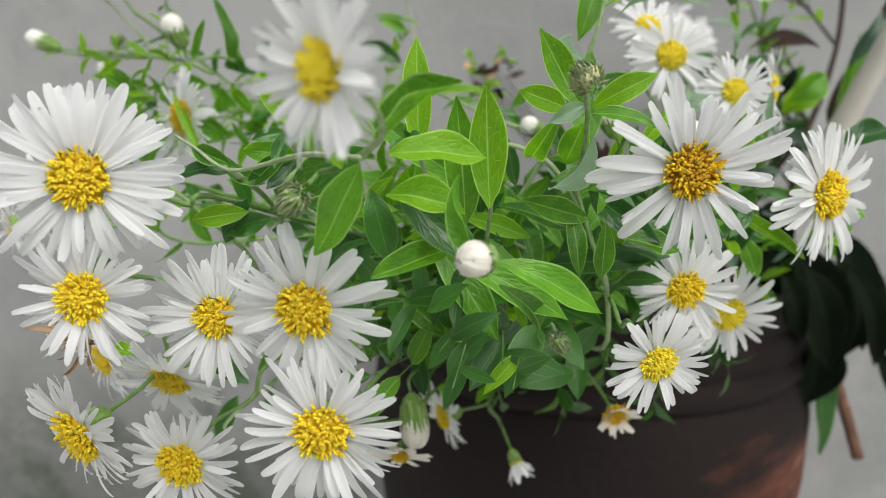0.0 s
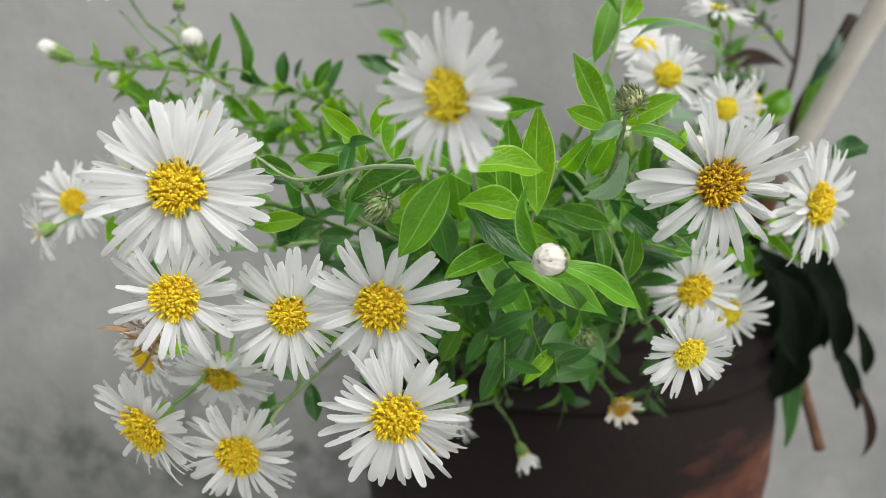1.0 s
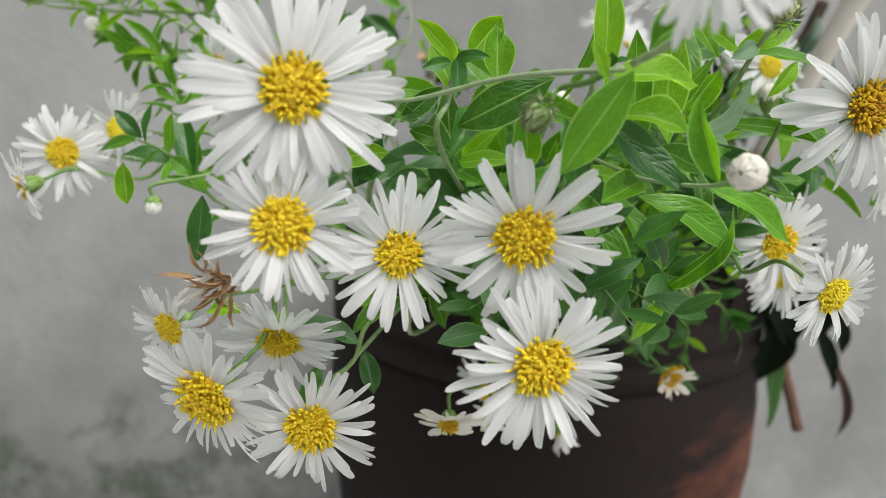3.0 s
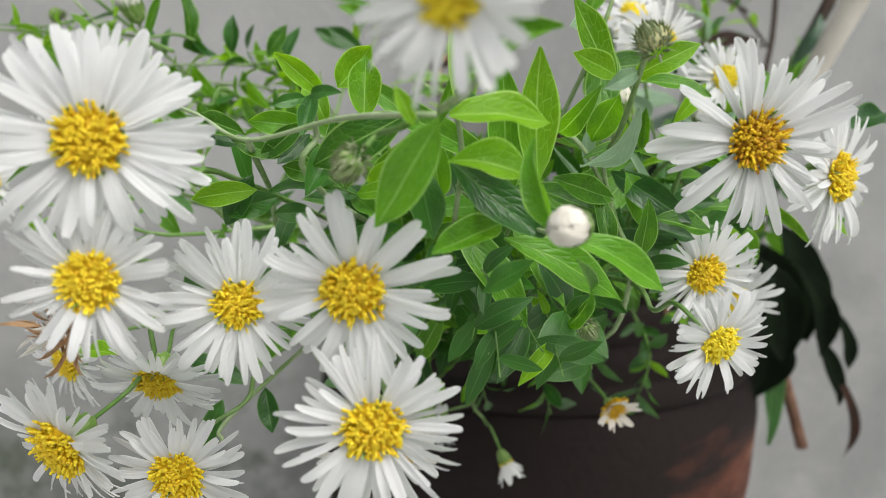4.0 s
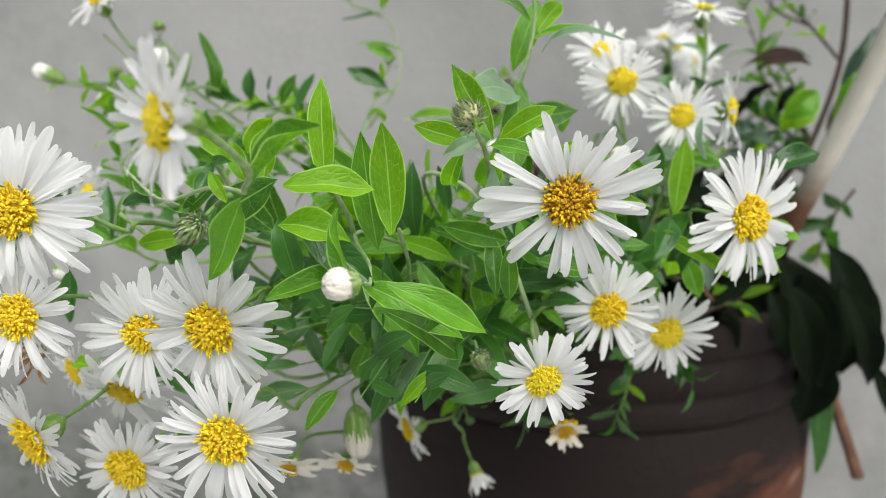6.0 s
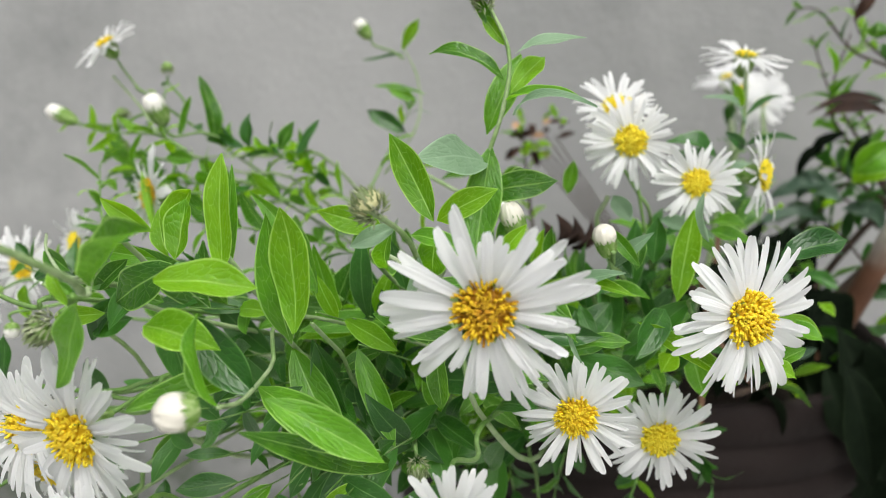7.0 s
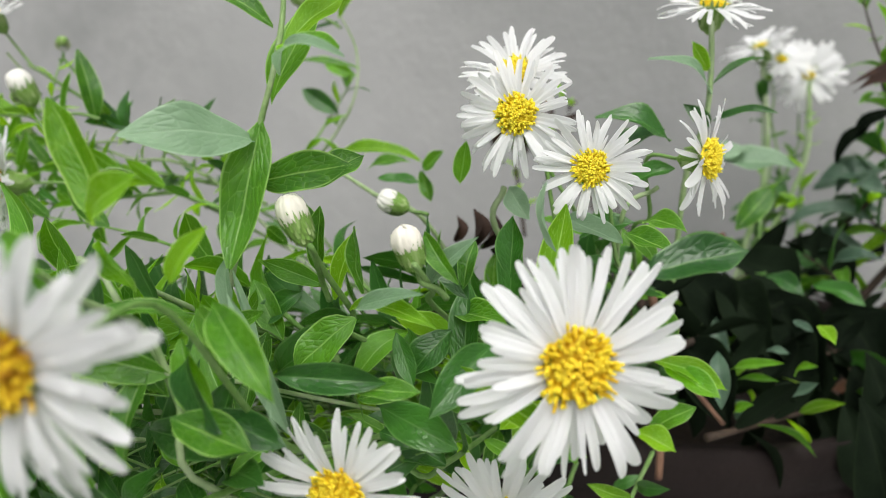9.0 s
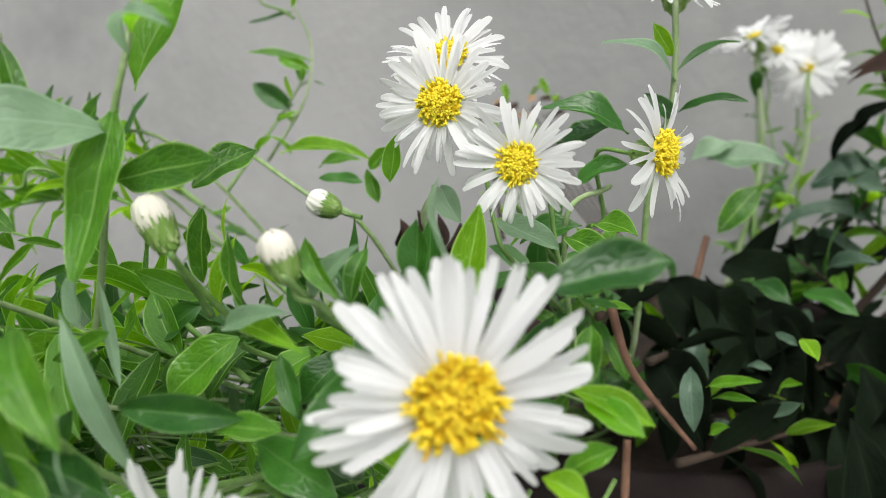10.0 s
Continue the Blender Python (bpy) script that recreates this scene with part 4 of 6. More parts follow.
leaf(left, (-0.053, 0.19, 0.2872), (-0.0406, 0.19, 0.2909), 0.00675, face=(0, -1, 0.25), bend=0.06, mat=M_DARK)
leaf(left, (-0.046, 0.19, 0.2959), (-0.0525, 0.19, 0.2843), 0.0063, face=(0, -1, 0.25), bend=0.06, mat=M_DARK)
leaf(left, (-0.0329, 0.17, 0.2941), (-0.0267, 0.18, 0.3043), 0.0063, face=(0, -1, 0.25), bend=0.06, mat=M_DARK)
leaf(left, (-0.0878, 0.195, 0.253), (-0.0782, 0.19, 0.2538), 0.00495, face=(0, -0.65, 0.8), bend=0.1, mat=M_YOUNG)
leaf(left, (-0.0657, 0.2, 0.2497), (-0.0504, 0.195, 0.2438), 0.0063, face=(0, -0.65, 0.8), bend=0.08, mat=M_DARK)
leaf(left, (-0.0482, 0.21, 0.2368), (-0.046, 0.205, 0.2259), 0.00585, face=(0, -1, 0.25), bend=0.05, mat=M_DARK)
leaf(left, (-0.0902, 0.2, 0.2642), (-0.0884, 0.2, 0.2807), 0.0063, face=(0, -1, 0.25), bend=0.05, mat=M_DARK)
leaf(left, (-0.0603, 0.215, 0.2314), (-0.0657, 0.21, 0.2191), 0.00585, face=(0, -1, 0.25), bend=0.06, mat=M_DARK)
stem(left, [(-0.035, 0.21, 0.27), (-0.0522, 0.21, 0.2582), (-0.0283, 0.26, 0.2418), (0.02, 0.41, 0.19)], 0.00083, 0.00077)
stem(left, [(-0.02, 0.26, 0.25), (-0.0541, 0.2, 0.2348), (-0.0561, 0.19, 0.2312)], 0.00064, 0.00051)
stem(left, [(-0.0372, 0.2, 0.255), (-0.0274, 0.25, 0.2287), (0.025, 0.345, 0.228), (0.025, 0.41, 0.19)], 0.00077, 0.00077)
stem(left, [(-0.0657, 0.19, 0.2987), (-0.0512, 0.2, 0.2805), (-0.0384, 0.23, 0.2516), (0.025, 0.345, 0.228), (0.025, 0.41, 0.19)], 0.00058, 0.00077)
# leafy stem with the brown-green bud
stem(leafy, [(0.0313, 0.157, 0.325), (0.0348, 0.173, 0.3169), (0.0358, 0.185, 0.3063), (0.0366, 0.198, 0.2976), (0.0411, 0.2, 0.2838), (0.0462, 0.2, 0.2683), (0.055, 0.26, 0.23), (0.055, 0.425, 0.19)], 0.00058, 0.00077)
stem(leafy, [(0.0394, 0.2, 0.2891), (0.028, 0.2, 0.3046), (0.0157, 0.22, 0.2991), (0.04, 0.34, 0.22)], 0.00058, 0.0007)
leaf(leafy, (0.0364, 0.1913, 0.3174), (0.0257, 0.1936, 0.3368), 0.00765, face=(0, -1, 0.25), bend=-0.08, mat=M_YOUNG)
leaf(leafy, (0.0307, 0.172, 0.3186), (0.0192, 0.165, 0.3229), 0.00585, face=(0, -1, 0.25), bend=0.06, mat=M_YOUNG)
leaf(leafy, (0.0383, 0.1877, 0.318), (0.0522, 0.1828, 0.3259), 0.00648, face=(0, -1, 0.25), bend=0.05, mat=M_YOUNG)
leaf(leafy, (0.0355, 0.173, 0.3172), (0.0488, 0.168, 0.3147), 0.00468, face=(0, -0.65, 0.8), bend=0.06)
leaf(leafy, (0.0368, 0.176, 0.3121), (0.0285, 0.19, 0.2982), 0.00738, face=(0.5, -0.8, 0.3), bend=0.08, fold=0.5, mat=M_PALE)
leaf(leafy, (0.0458, 0.2, 0.2999), (0.029, 0.19, 0.2999), 0.00378, face=(0, -0.65, 0.8), bend=0.1)
leaf(leafy, (0.0402, 0.2, 0.2888), (0.0222, 0.19, 0.2954), 0.00702, face=(0, -1, 0.25), bend=0.06)
leaf(leafy, (0.0404, 0.176, 0.2926), (0.0407, 0.18, 0.2779), 0.00522, face=(0, -1, 0.25), bend=0.04)
leaf(leafy, (0.0471, 0.2, 0.2823), (0.0624, 0.2, 0.2785), 0.00675, face=(0, -0.65, 0.8), bend=0.06, mat=M_DARK)
leaf(leafy, (0.0501, 0.19, 0.3082), (0.0573, 0.19, 0.3175), 0.00405, face=(0, -1, 0.25), bend=0.05, mat=M_YOUNG)
leaf(leafy, (0.0295, 0.18, 0.3165), (0.0255, 0.2, 0.3052), 0.00585, face=(0, -1, 0.25), bend=0.05)
leaf(leafy, (0.0337, 0.17, 0.3193), (0.0256, 0.165, 0.3159), 0.00405, face=(0, -1, 0.25), bend=0.05, mat=M_PALE)
leaf(leafy, (0.038, 0.205, 0.2858), (0.0366, 0.21, 0.2699), 0.00855, face=(0, -1, 0.25), bend=0.05, mat=M_DARK)
leaf(leafy, (0.0369, 0.19, 0.3146), (0.0338, 0.2, 0.3031), 0.0081, face=(0, -1, 0.25), bend=0.05)
leaf(leafy, (0.0828, 0.222, 0.288), (0.1087, 0.225, 0.2719), 0.00585, face=(0.3, -0.8, 0.5), bend=0.06, mat=M_YOUNG)
leaf(leafy, (0.0084, 0.19, 0.2998), (-0.0248, 0.225, 0.3191), 0.00855, face=(0, -1, 0.25), bend=-0.08)
leaf(leafy, (0.0077, 0.19, 0.288), (0.012, 0.2, 0.2564), 0.00855, face=(0, -1, 0.25), bend=0.04, mat=M_DARK)
leaf(leafy, (0.0455, 0.21, 0.3014), (0.0555, 0.212, 0.2745), 0.0045, face=(0.5, -0.8, 0.2), bend=0.08, fold=0.5, mat=M_PALE)
leaf(leafy, (0.0475, 0.19, 0.286), (0.0627, 0.19, 0.2822), 0.00765, face=(0, -0.65, 0.8), bend=0.06)
leaf(leafy, (0.0427, 0.2, 0.2957), (0.0495, 0.2, 0.2815), 0.00765, face=(0, -1, 0.25), bend=0.05)
leaf(leafy, (0.0172, 0.21, 0.2906), (0.0388, 0.2, 0.2846), 0.0072, face=(0, -0.65, 0.8), bend=0.06)
leaf(leafy, (0.0146, 0.2, 0.2835), (0.027, 0.19, 0.2629), 0.00675, face=(0.2, -0.9, 0.4), bend=0.06)
leaf(leafy, (0.0371, 0.19, 0.2756), (0.0357, 0.2, 0.2906), 0.0054, face=(0, -1, 0.25), bend=0.05)
leaf(leafy, (0.041, 0.21, 0.2689), (0.0454, 0.21, 0.2853), 0.00765, face=(0, -1, 0.25), bend=0.05, mat=M_DARK)
leaf(leafy, (0.0359, 0.2, 0.2705), (0.0252, 0.2, 0.2587), 0.0063, face=(0, -0.65, 0.8), bend=0.05, mat=M_DARK)
# tall stem
stem(tall, [(0.062, 0.435, 0.19), (0.05, 0.3, 0.23), (-0.003, 0.25, 0.2403), (0.0266, 0.235, 0.2913), (0.0416, 0.228, 0.327), (0.0469, 0.229, 0.344), (0.0473, 0.232, 0.357), (0.0414, 0.236, 0.369)], 0.00083, 0.00051)
leaf(tall, (0.0465, 0.229, 0.3497), (0.0262, 0.231, 0.3563), 0.00612, face=(0, -0.65, 0.8), bend=0.1)
leaf(tall, (0.0492, 0.231, 0.3562), (0.067, 0.238, 0.3603), 0.00468, face=(0, -0.65, 0.8), bend=0.1, mat=M_PALE)
leaf(tall, (0.0473, 0.229, 0.344), (0.0672, 0.216, 0.3443), 0.00522, face=(0.1, -0.5, 0.9), bend=0.1)
leaf(tall, (0.0482, 0.23, 0.3461), (0.0559, 0.241, 0.3557), 0.00648, face=(0, -1, 0.25), bend=0.05, mat=M_YOUNG)
leaf(tall, (0.0422, 0.227, 0.3279), (0.0287, 0.2045, 0.3301), 0.01125, face=(-0.1, -1, 0.35), bend=0.04, fold=0.1, mat=M_PALE)
leaf(tall, (0.0388, 0.231, 0.3192), (0.0612, 0.231, 0.3232), 0.0090, face=(0, -1, 0.3), bend=0.05, fold=0.15, mat=M_LEAF)
leaf(tall, (0.0465, 0.234, 0.3583), (0.0394, 0.236, 0.3668), 0.00405, face=(0, -1, 0.25), bend=0.06, mat=M_YOUNG)
leaf(tall, (0.0435, 0.2275, 0.3325), (0.0413, 0.217, 0.3042), 0.01062, face=(0.2, -1, 0.15), bend=0.03)
leaf(tall, (0.0438, 0.245, 0.3166), (0.0518, 0.256, 0.323), 0.00765, face=(0, -1, 0.25), bend=0.06)
leaf(tall, (0.0413, 0.235, 0.3349), (0.0492, 0.245, 0.3567), 0.00855, face=(0, -1, 0.25), bend=0.04)
leaf(tall, (0.0497, 0.225, 0.3404), (0.0711, 0.21, 0.3424), 0.0045, face=(0, -0.65, 0.8), bend=0.15, mat=M_PALE)
leaf(tall, (0.0421, 0.236, 0.3632), (0.0378, 0.235, 0.3719), 0.0036, face=(0, -1, 0.25), bend=0.05)
# leaves round the rear buds
stem(rear, [(0.0544, 0.225, 0.308), (0.0533, 0.232, 0.3014), (0.053, 0.245, 0.2888), (0.0448, 0.27, 0.2732), (0.09, 0.36, 0.22), (0.1, 0.455, 0.19)], 0.00062, 0.0008, M_SIDE)
stem(rear, [(0.0761, 0.225, 0.3055), (0.0758, 0.235, 0.2983), (0.071, 0.26, 0.2841), (0.09, 0.36, 0.22)], 0.0006, 0.0008, M_SIDE)
stem(rear, [(0.1, 0.455, 0.19), (0.095, 0.34, 0.25), (0.0717, 0.3, 0.297), (0.0741, 0.295, 0.3118)], 0.00096, 0.00083)
stem(rear, [(0.1239, 0.345, 0.3566), (0.1244, 0.345, 0.3406), (0.1234, 0.345, 0.3272), (0.1181, 0.35, 0.3081), (0.112, 0.37, 0.25), (0.09, 0.455, 0.19)], 0.00083, 0.00096)
stem(rear, [(0.1, 0.455, 0.19), (0.1, 0.35, 0.25), (0.1045, 0.3, 0.3025), (0.1124, 0.315, 0.3103)], 0.00077, 0.00064)
leaf(rear, (0.117, 0.228, 0.3055), (0.1339, 0.235, 0.3092), 0.009, face=(0.1, -0.7, 0.7), bend=0.07, fold=0.35, mat=M_DARK)
leaf(rear, (0.0877, 0.25, 0.2979), (0.0885, 0.25, 0.3114), 0.00648, face=(0, -1, 0.25), bend=-0.04, mat=M_DARK)
leaf(rear, (0.1008, 0.235, 0.3073), (0.0987, 0.235, 0.3204), 0.00342, face=(-0.8, -0.6, 0.2), bend=0.04, mat=M_PALE)
leaf(rear, (0.0831, 0.23, 0.3009), (0.0744, 0.235, 0.3101), 0.00405, face=(0, -1, 0.25), bend=0.05)
leaf(rear, (0.0629, 0.226, 0.2955), (0.0795, 0.221, 0.3009), 0.0042, face=(0, -0.8, 0.6), bend=0.04, mat=M_PALE)
leaf(rear, (0.0574, 0.235, 0.2921), (0.0822, 0.22, 0.2951), 0.00468, face=(0, -0.65, 0.8), bend=0.06, mat=M_YOUNG)
leaf(rear, (0.0288, 0.25, 0.2699), (0.0569, 0.24, 0.2892), 0.0099, face=(0, -1, 0.25), bend=0.06, mat=M_DARK)
leaf(rear, (0.0532, 0.212, 0.2859), (0.0743, 0.215, 0.2857), 0.0063, face=(0, -0.9, 0.4), bend=0.03, mat=M_DARK)
leaf(rear, (0.068, 0.215, 0.2835), (0.0812, 0.215, 0.2847), 0.00468, face=(0, -0.65, 0.8), bend=0.05)
leaf(rear, (-0.0016, 0.28, 0.2689), (0.0145, 0.28, 0.2818), 0.0081, face=(0, -1, 0.25), bend=0.06, mat=M_DARK)
leaf(rear, (0.0498, 0.24, 0.2953), (0.0323, 0.24, 0.3008), 0.00522, face=(0, -0.65, 0.8), bend=0.06, mat=M_YOUNG)
leaf(rear, (0.0448, 0.245, 0.2977), (0.0458, 0.245, 0.3127), 0.0054, face=(0, -1, 0.25), bend=0.05)
leaf(rear, (0.0512, 0.24, 0.2929), (0.0571, 0.24, 0.3088), 0.0045, face=(0, -1, 0.25), bend=0.12, mat=M_YOUNG)
leaf(rear, (0.0631, 0.235, 0.2661), (0.0781, 0.235, 0.2609), 0.0099, face=(0, -0.65, 0.8), bend=0.06, mat=M_DARK)
leaf(rear, (0.0662, 0.24, 0.2855), (0.0682, 0.24, 0.2741), 0.0045, face=(0, -1, 0.25), bend=0.05, mat=M_DARK)
leaf(rear, (0.0757, 0.24, 0.2763), (0.0601, 0.26, 0.28), 0.0081, face=(0, -1, 0.25), bend=0.05, mat=M_DARK)
leaf(rear, (0.0817, 0.24, 0.2954), (0.0739, 0.245, 0.304), 0.00585, face=(0, -1, 0.25), bend=0.05, mat=M_DARK)
leaf(rear, (0.0824, 0.235, 0.2988), (0.0834, 0.24, 0.3075), 0.00405, face=(0, -1, 0.25), bend=0.1)
leaf(rear, (0.1203, 0.24, 0.2855), (0.1308, 0.235, 0.2819), 0.00522, face=(0, -0.65, 0.8), bend=0.06)
leaf(rear, (0.1185, 0.24, 0.2862), (0.1318, 0.24, 0.2817), 0.00468, face=(0, -0.65, 0.8), bend=0.06, mat=M_YOUNG)
leaf(rear, (0.1187, 0.235, 0.2742), (0.1266, 0.235, 0.2798), 0.00495, face=(0, -0.65, 0.8), bend=0.06)
leaf(rear, (0.1164, 0.23, 0.2758), (0.1236, 0.23, 0.2729), 0.00495, face=(0, -0.65, 0.8), bend=0.06, mat=M_YOUNG)
leaf(rear, (0.1212, 0.24, 0.2866), (0.1199, 0.25, 0.2942), 0.00495, face=(0, -1, 0.25), bend=0.06)
leaf(rear, (0.0948, 0.25, 0.2869), (0.0986, 0.255, 0.3134), 0.0081, face=(0, -1, 0.25), bend=0.04, mat=M_YOUNG)
leaf(rear, (0.0827, 0.27, 0.285), (0.0829, 0.27, 0.3079), 0.0072, face=(0, -1, 0.25), bend=0.04, mat=M_DARK)
leaf(rear, (0.0799, 0.24, 0.2735), (0.0973, 0.235, 0.2915), 0.009, face=(0, -1, 0.25), bend=0.06, mat=M_DARK)
leaf(rear, (0.0934, 0.25, 0.2656), (0.1001, 0.245, 0.2856), 0.0081, face=(0, -1, 0.25), bend=0.06, mat=M_DARK)
leaf(rear, (0.0772, 0.25, 0.2724), (0.0751, 0.26, 0.2944), 0.0081, face=(0, -1, 0.25), bend=0.06, mat=M_DARK)
leaf(rear, (0.1033, 0.245, 0.2603), (0.099, 0.25, 0.2733), 0.0072, face=(0, -1, 0.25), bend=0.06)
leaf(rear, (0.1246, 0.345, 0.3347), (0.1073, 0.33, 0.3457), 0.00675, face=(0, -0.65, 0.8), bend=0.15, mat=M_PALE)
leaf(rear, (0.1236, 0.345, 0.3421), (0.1187, 0.34, 0.3507), 0.0045, face=(0, -1, 0.25), bend=0.1, mat=M_YOUNG)
leaf(rear, (0.1245, 0.345, 0.3376), (0.1404, 0.36, 0.3459), 0.00315, face=(0, -0.65, 0.8), bend=0.2, mat=M_DARK)
leaf(rear, (0.1249, 0.345, 0.3256), (0.1171, 0.34, 0.3326), 0.00495, face=(0, -1, 0.25), bend=0.1, mat=M_DARK)
leaf(rear, (0.1256, 0.345, 0.3271), (0.1432, 0.34, 0.3298), 0.00405, face=(0, -0.65, 0.8), bend=0.1, mat=M_DARK)
leaf(rear, (0.1142, 0.33, 0.3219), (0.0942, 0.32, 0.3296), 0.0108, face=(0, -0.65, 0.8), bend=0.08, mat=M_DARK)
leaf(rear, (0.1127, 0.33, 0.3255), (0.0956, 0.33, 0.3197), 0.009, face=(0, -0.65, 0.8), bend=0.08, mat=M_DARK)
leaf(rear, (0.0599, 0.3, 0.3117), (0.0619, 0.3, 0.3237), 0.0054, face=(0, -1, 0.25), bend=0.06)
leaf(rear, (0.0756, 0.295, 0.3118), (0.0822, 0.29, 0.304), 0.00675, face=(0, -1, 0.25), bend=0.06, mat=M_PALE)
leaf(rear, (0.1067, 0.29, 0.3017), (0.1193, 0.28, 0.2993), 0.00675, face=(0, -0.65, 0.8), bend=0.06)
leaf(rear, (0.0911, 0.29, 0.3049), (0.1076, 0.28, 0.3011), 0.0072, face=(0, -0.65, 0.8), bend=0.06, mat=M_PALE)
leaf(rear, (0.0936, 0.3, 0.298), (0.1085, 0.3, 0.3027), 0.00765, face=(0, -0.65, 0.8), bend=0.06, mat=M_DARK)
leaf(rear, (0.1051, 0.31, 0.3107), (0.1171, 0.31, 0.3162), 0.00675, face=(0, -0.65, 0.8), bend=0.06, mat=M_DARK)
leaf(rear, (0.1093, 0.31, 0.3011), (0.1213, 0.3, 0.3006), 0.0072, face=(0, -0.65, 0.8), bend=0.06)
# the stem that leans over before the wall
stem(spray, [(-0.003, 0.33, 0.3172), (0.0238, 0.32, 0.3056), (0.0445, 0.32, 0.2938), (0.06, 0.36, 0.23), (0.06, 0.43, 0.19)], 0.0007, 0.00083)
stem(spray, [(-0.0329, 0.385, 0.31), (-0.0176, 0.39, 0.3338), (-0.0196, 0.4, 0.3548), (-0.0264, 0.4, 0.3703)], 0.00064, 0.00038)
leaf(spray, (-0.0134, 0.39, 0.3476), (-0.0378, 0.38, 0.352), 0.0045, face=(0, -0.65, 0.8), bend=0.1)
leaf(spray, (-0.023, 0.388, 0.3296), (-0.0397, 0.388, 0.3403), 0.0081, face=(0, -1, 0.25), bend=0.06, mat=M_DARK)
leaf(spray, (0.0246, 0.36, 0.3129), (-0.0112, 0.36, 0.3147), 0.0072, face=(0, -0.65, 0.8), bend=0.1, mat=M_YOUNG)
leaf(spray, (0.0317, 0.34, 0.3074), (0.0161, 0.34, 0.3083), 0.0054, face=(0, -0.65, 0.8), bend=0.06, mat=M_DARK)
leaf(spray, (0.0294, 0.35, 0.3104), (0.0368, 0.35, 0.3174), 0.0054, face=(0, -1, 0.25), bend=0.06)
leaf(spray, (0.0284, 0.35, 0.3104), (0.032, 0.35, 0.2993), 0.0054, face=(0, -1, 0.25), bend=0.06)
leaf(spray, (-0.0024, 0.37, 0.3083), (0.0162, 0.37, 0.3115), 0.00585, face=(0, -0.65, 0.8), bend=0.06)
leaf(spray, (-0.0265, 0.4, 0.3681), (-0.0481, 0.4, 0.365), 0.00315, face=(0, -0.65, 0.8), bend=-0.1, mat=M_DARK)
bud(spray, (-0.0477, 0.4, 0.3802), (-0.5, -0.2, 0.7), 0.0040, 21, kind=0, cup=1.4, back=(-0.0267, 0.4, 0.3655))
leaf(spray, (-0.0204, 0.4, 0.3453), (-0.0352, 0.4, 0.351), 0.0063, face=(0, -1, 0.25), bend=0.06)
leaf(spray, (-0.0273, 0.4, 0.3697), (-0.019, 0.4, 0.3842), 0.0063, face=(0, -1, 0.25), bend=0.06, mat=M_YOUNG)
leaf(spray, (-0.0295, 0.4, 0.331), (-0.0461, 0.4, 0.3401), 0.0081, face=(0, -1, 0.25), bend=0.06, mat=M_DARK)
# thin spray at the wall
stem(spray, [(-0.1429, 0.335, 0.3561), (-0.1302, 0.335, 0.3424), (-0.1122, 0.325, 0.3277), (-0.0836, 0.33, 0.3153), (-0.0508, 0.34, 0.3049), (0, 0.4, 0.22), (0.005, 0.46, 0.19)], 0.00051, 0.00077)
stem(spray, [(-0.1074, 0.325, 0.3203), (-0.0702, 0.33, 0.3217), (-0.0429, 0.35, 0.3144), (0, 0.41, 0.22)], 0.00051, 0.00077)
leaf(spray, (-0.0867, 0.32, 0.3285), (-0.0923, 0.32, 0.3549), 0.00855, face=(0.8, -0.5, 0.2), bend=0.16, fold=0.3, mat=M_LEAF)
leaf(spray, (-0.0716, 0.32, 0.3257), (-0.0704, 0.32, 0.3399), 0.0063, face=(0, -1, 0.25), bend=0.05, mat=M_DARK)
leaf(spray, (-0.0585, 0.32, 0.3246), (-0.0506, 0.32, 0.3369), 0.0063, face=(0, -1, 0.25), bend=0.05)
leaf(spray, (-0.1028, 0.32, 0.3303), (-0.0966, 0.32, 0.3469), 0.00405, face=(0, -1, 0.25), bend=0.05)
leaf(spray, (-0.0848, 0.27, 0.2975), (-0.0989, 0.285, 0.3191), 0.00405, face=(0, -1, 0.25), bend=0.04, mat=M_YOUNG)
leaf(spray, (-0.0969, 0.32, 0.3207), (-0.1099, 0.32, 0.3218), 0.0072, face=(0, -1, 0.25), bend=0.05)
twig(spray, [(-0.0508, 0.34, 0.3049), (-0.0785, 0.33, 0.3104), (-0.1028, 0.32, 0.3109), (-0.1375, 0.33, 0.3172)], 26, 0.016, 101, 0.0009, 0)
twig(spray, [(-0.043, 0.35, 0.3118), (-0.0695, 0.335, 0.3227), (-0.0883, 0.33, 0.3264)], 20, 0.016, 102, 0.0009, 1)
twig(spray, [(-0.0579, 0.33, 0.3032), (-0.0799, 0.32, 0.3014), (-0.0984, 0.31, 0.2998), (-0.1189, 0.31, 0.3018)], 24, 0.016, 103, 0.0009, 0)
twig(spray, [(-0.0351, 0.36, 0.3005), (-0.0278, 0.39, 0.3289), (-0.021, 0.4, 0.3458)], 8, 0.012, 104, 0.0008, 0)
twig(spray, [(-0.0299, 0.34, 0.2976), (-0.0505, 0.34, 0.3125), (-0.0571, 0.33, 0.3254)], 16, 0.016, 105, 0.0009, 1)
twig(spray, [(-0.1124, 0.325, 0.3252), (-0.1167, 0.33, 0.3399), (-0.1191, 0.34, 0.355)], 7, 0.01, 106, 0.0007, 1)
twig(spray, [(-0.1276, 0.335, 0.3399), (-0.1416, 0.33, 0.3348), (-0.17, 0.335, 0.336)], 6, 0.009, 107, 0.0007, 1)
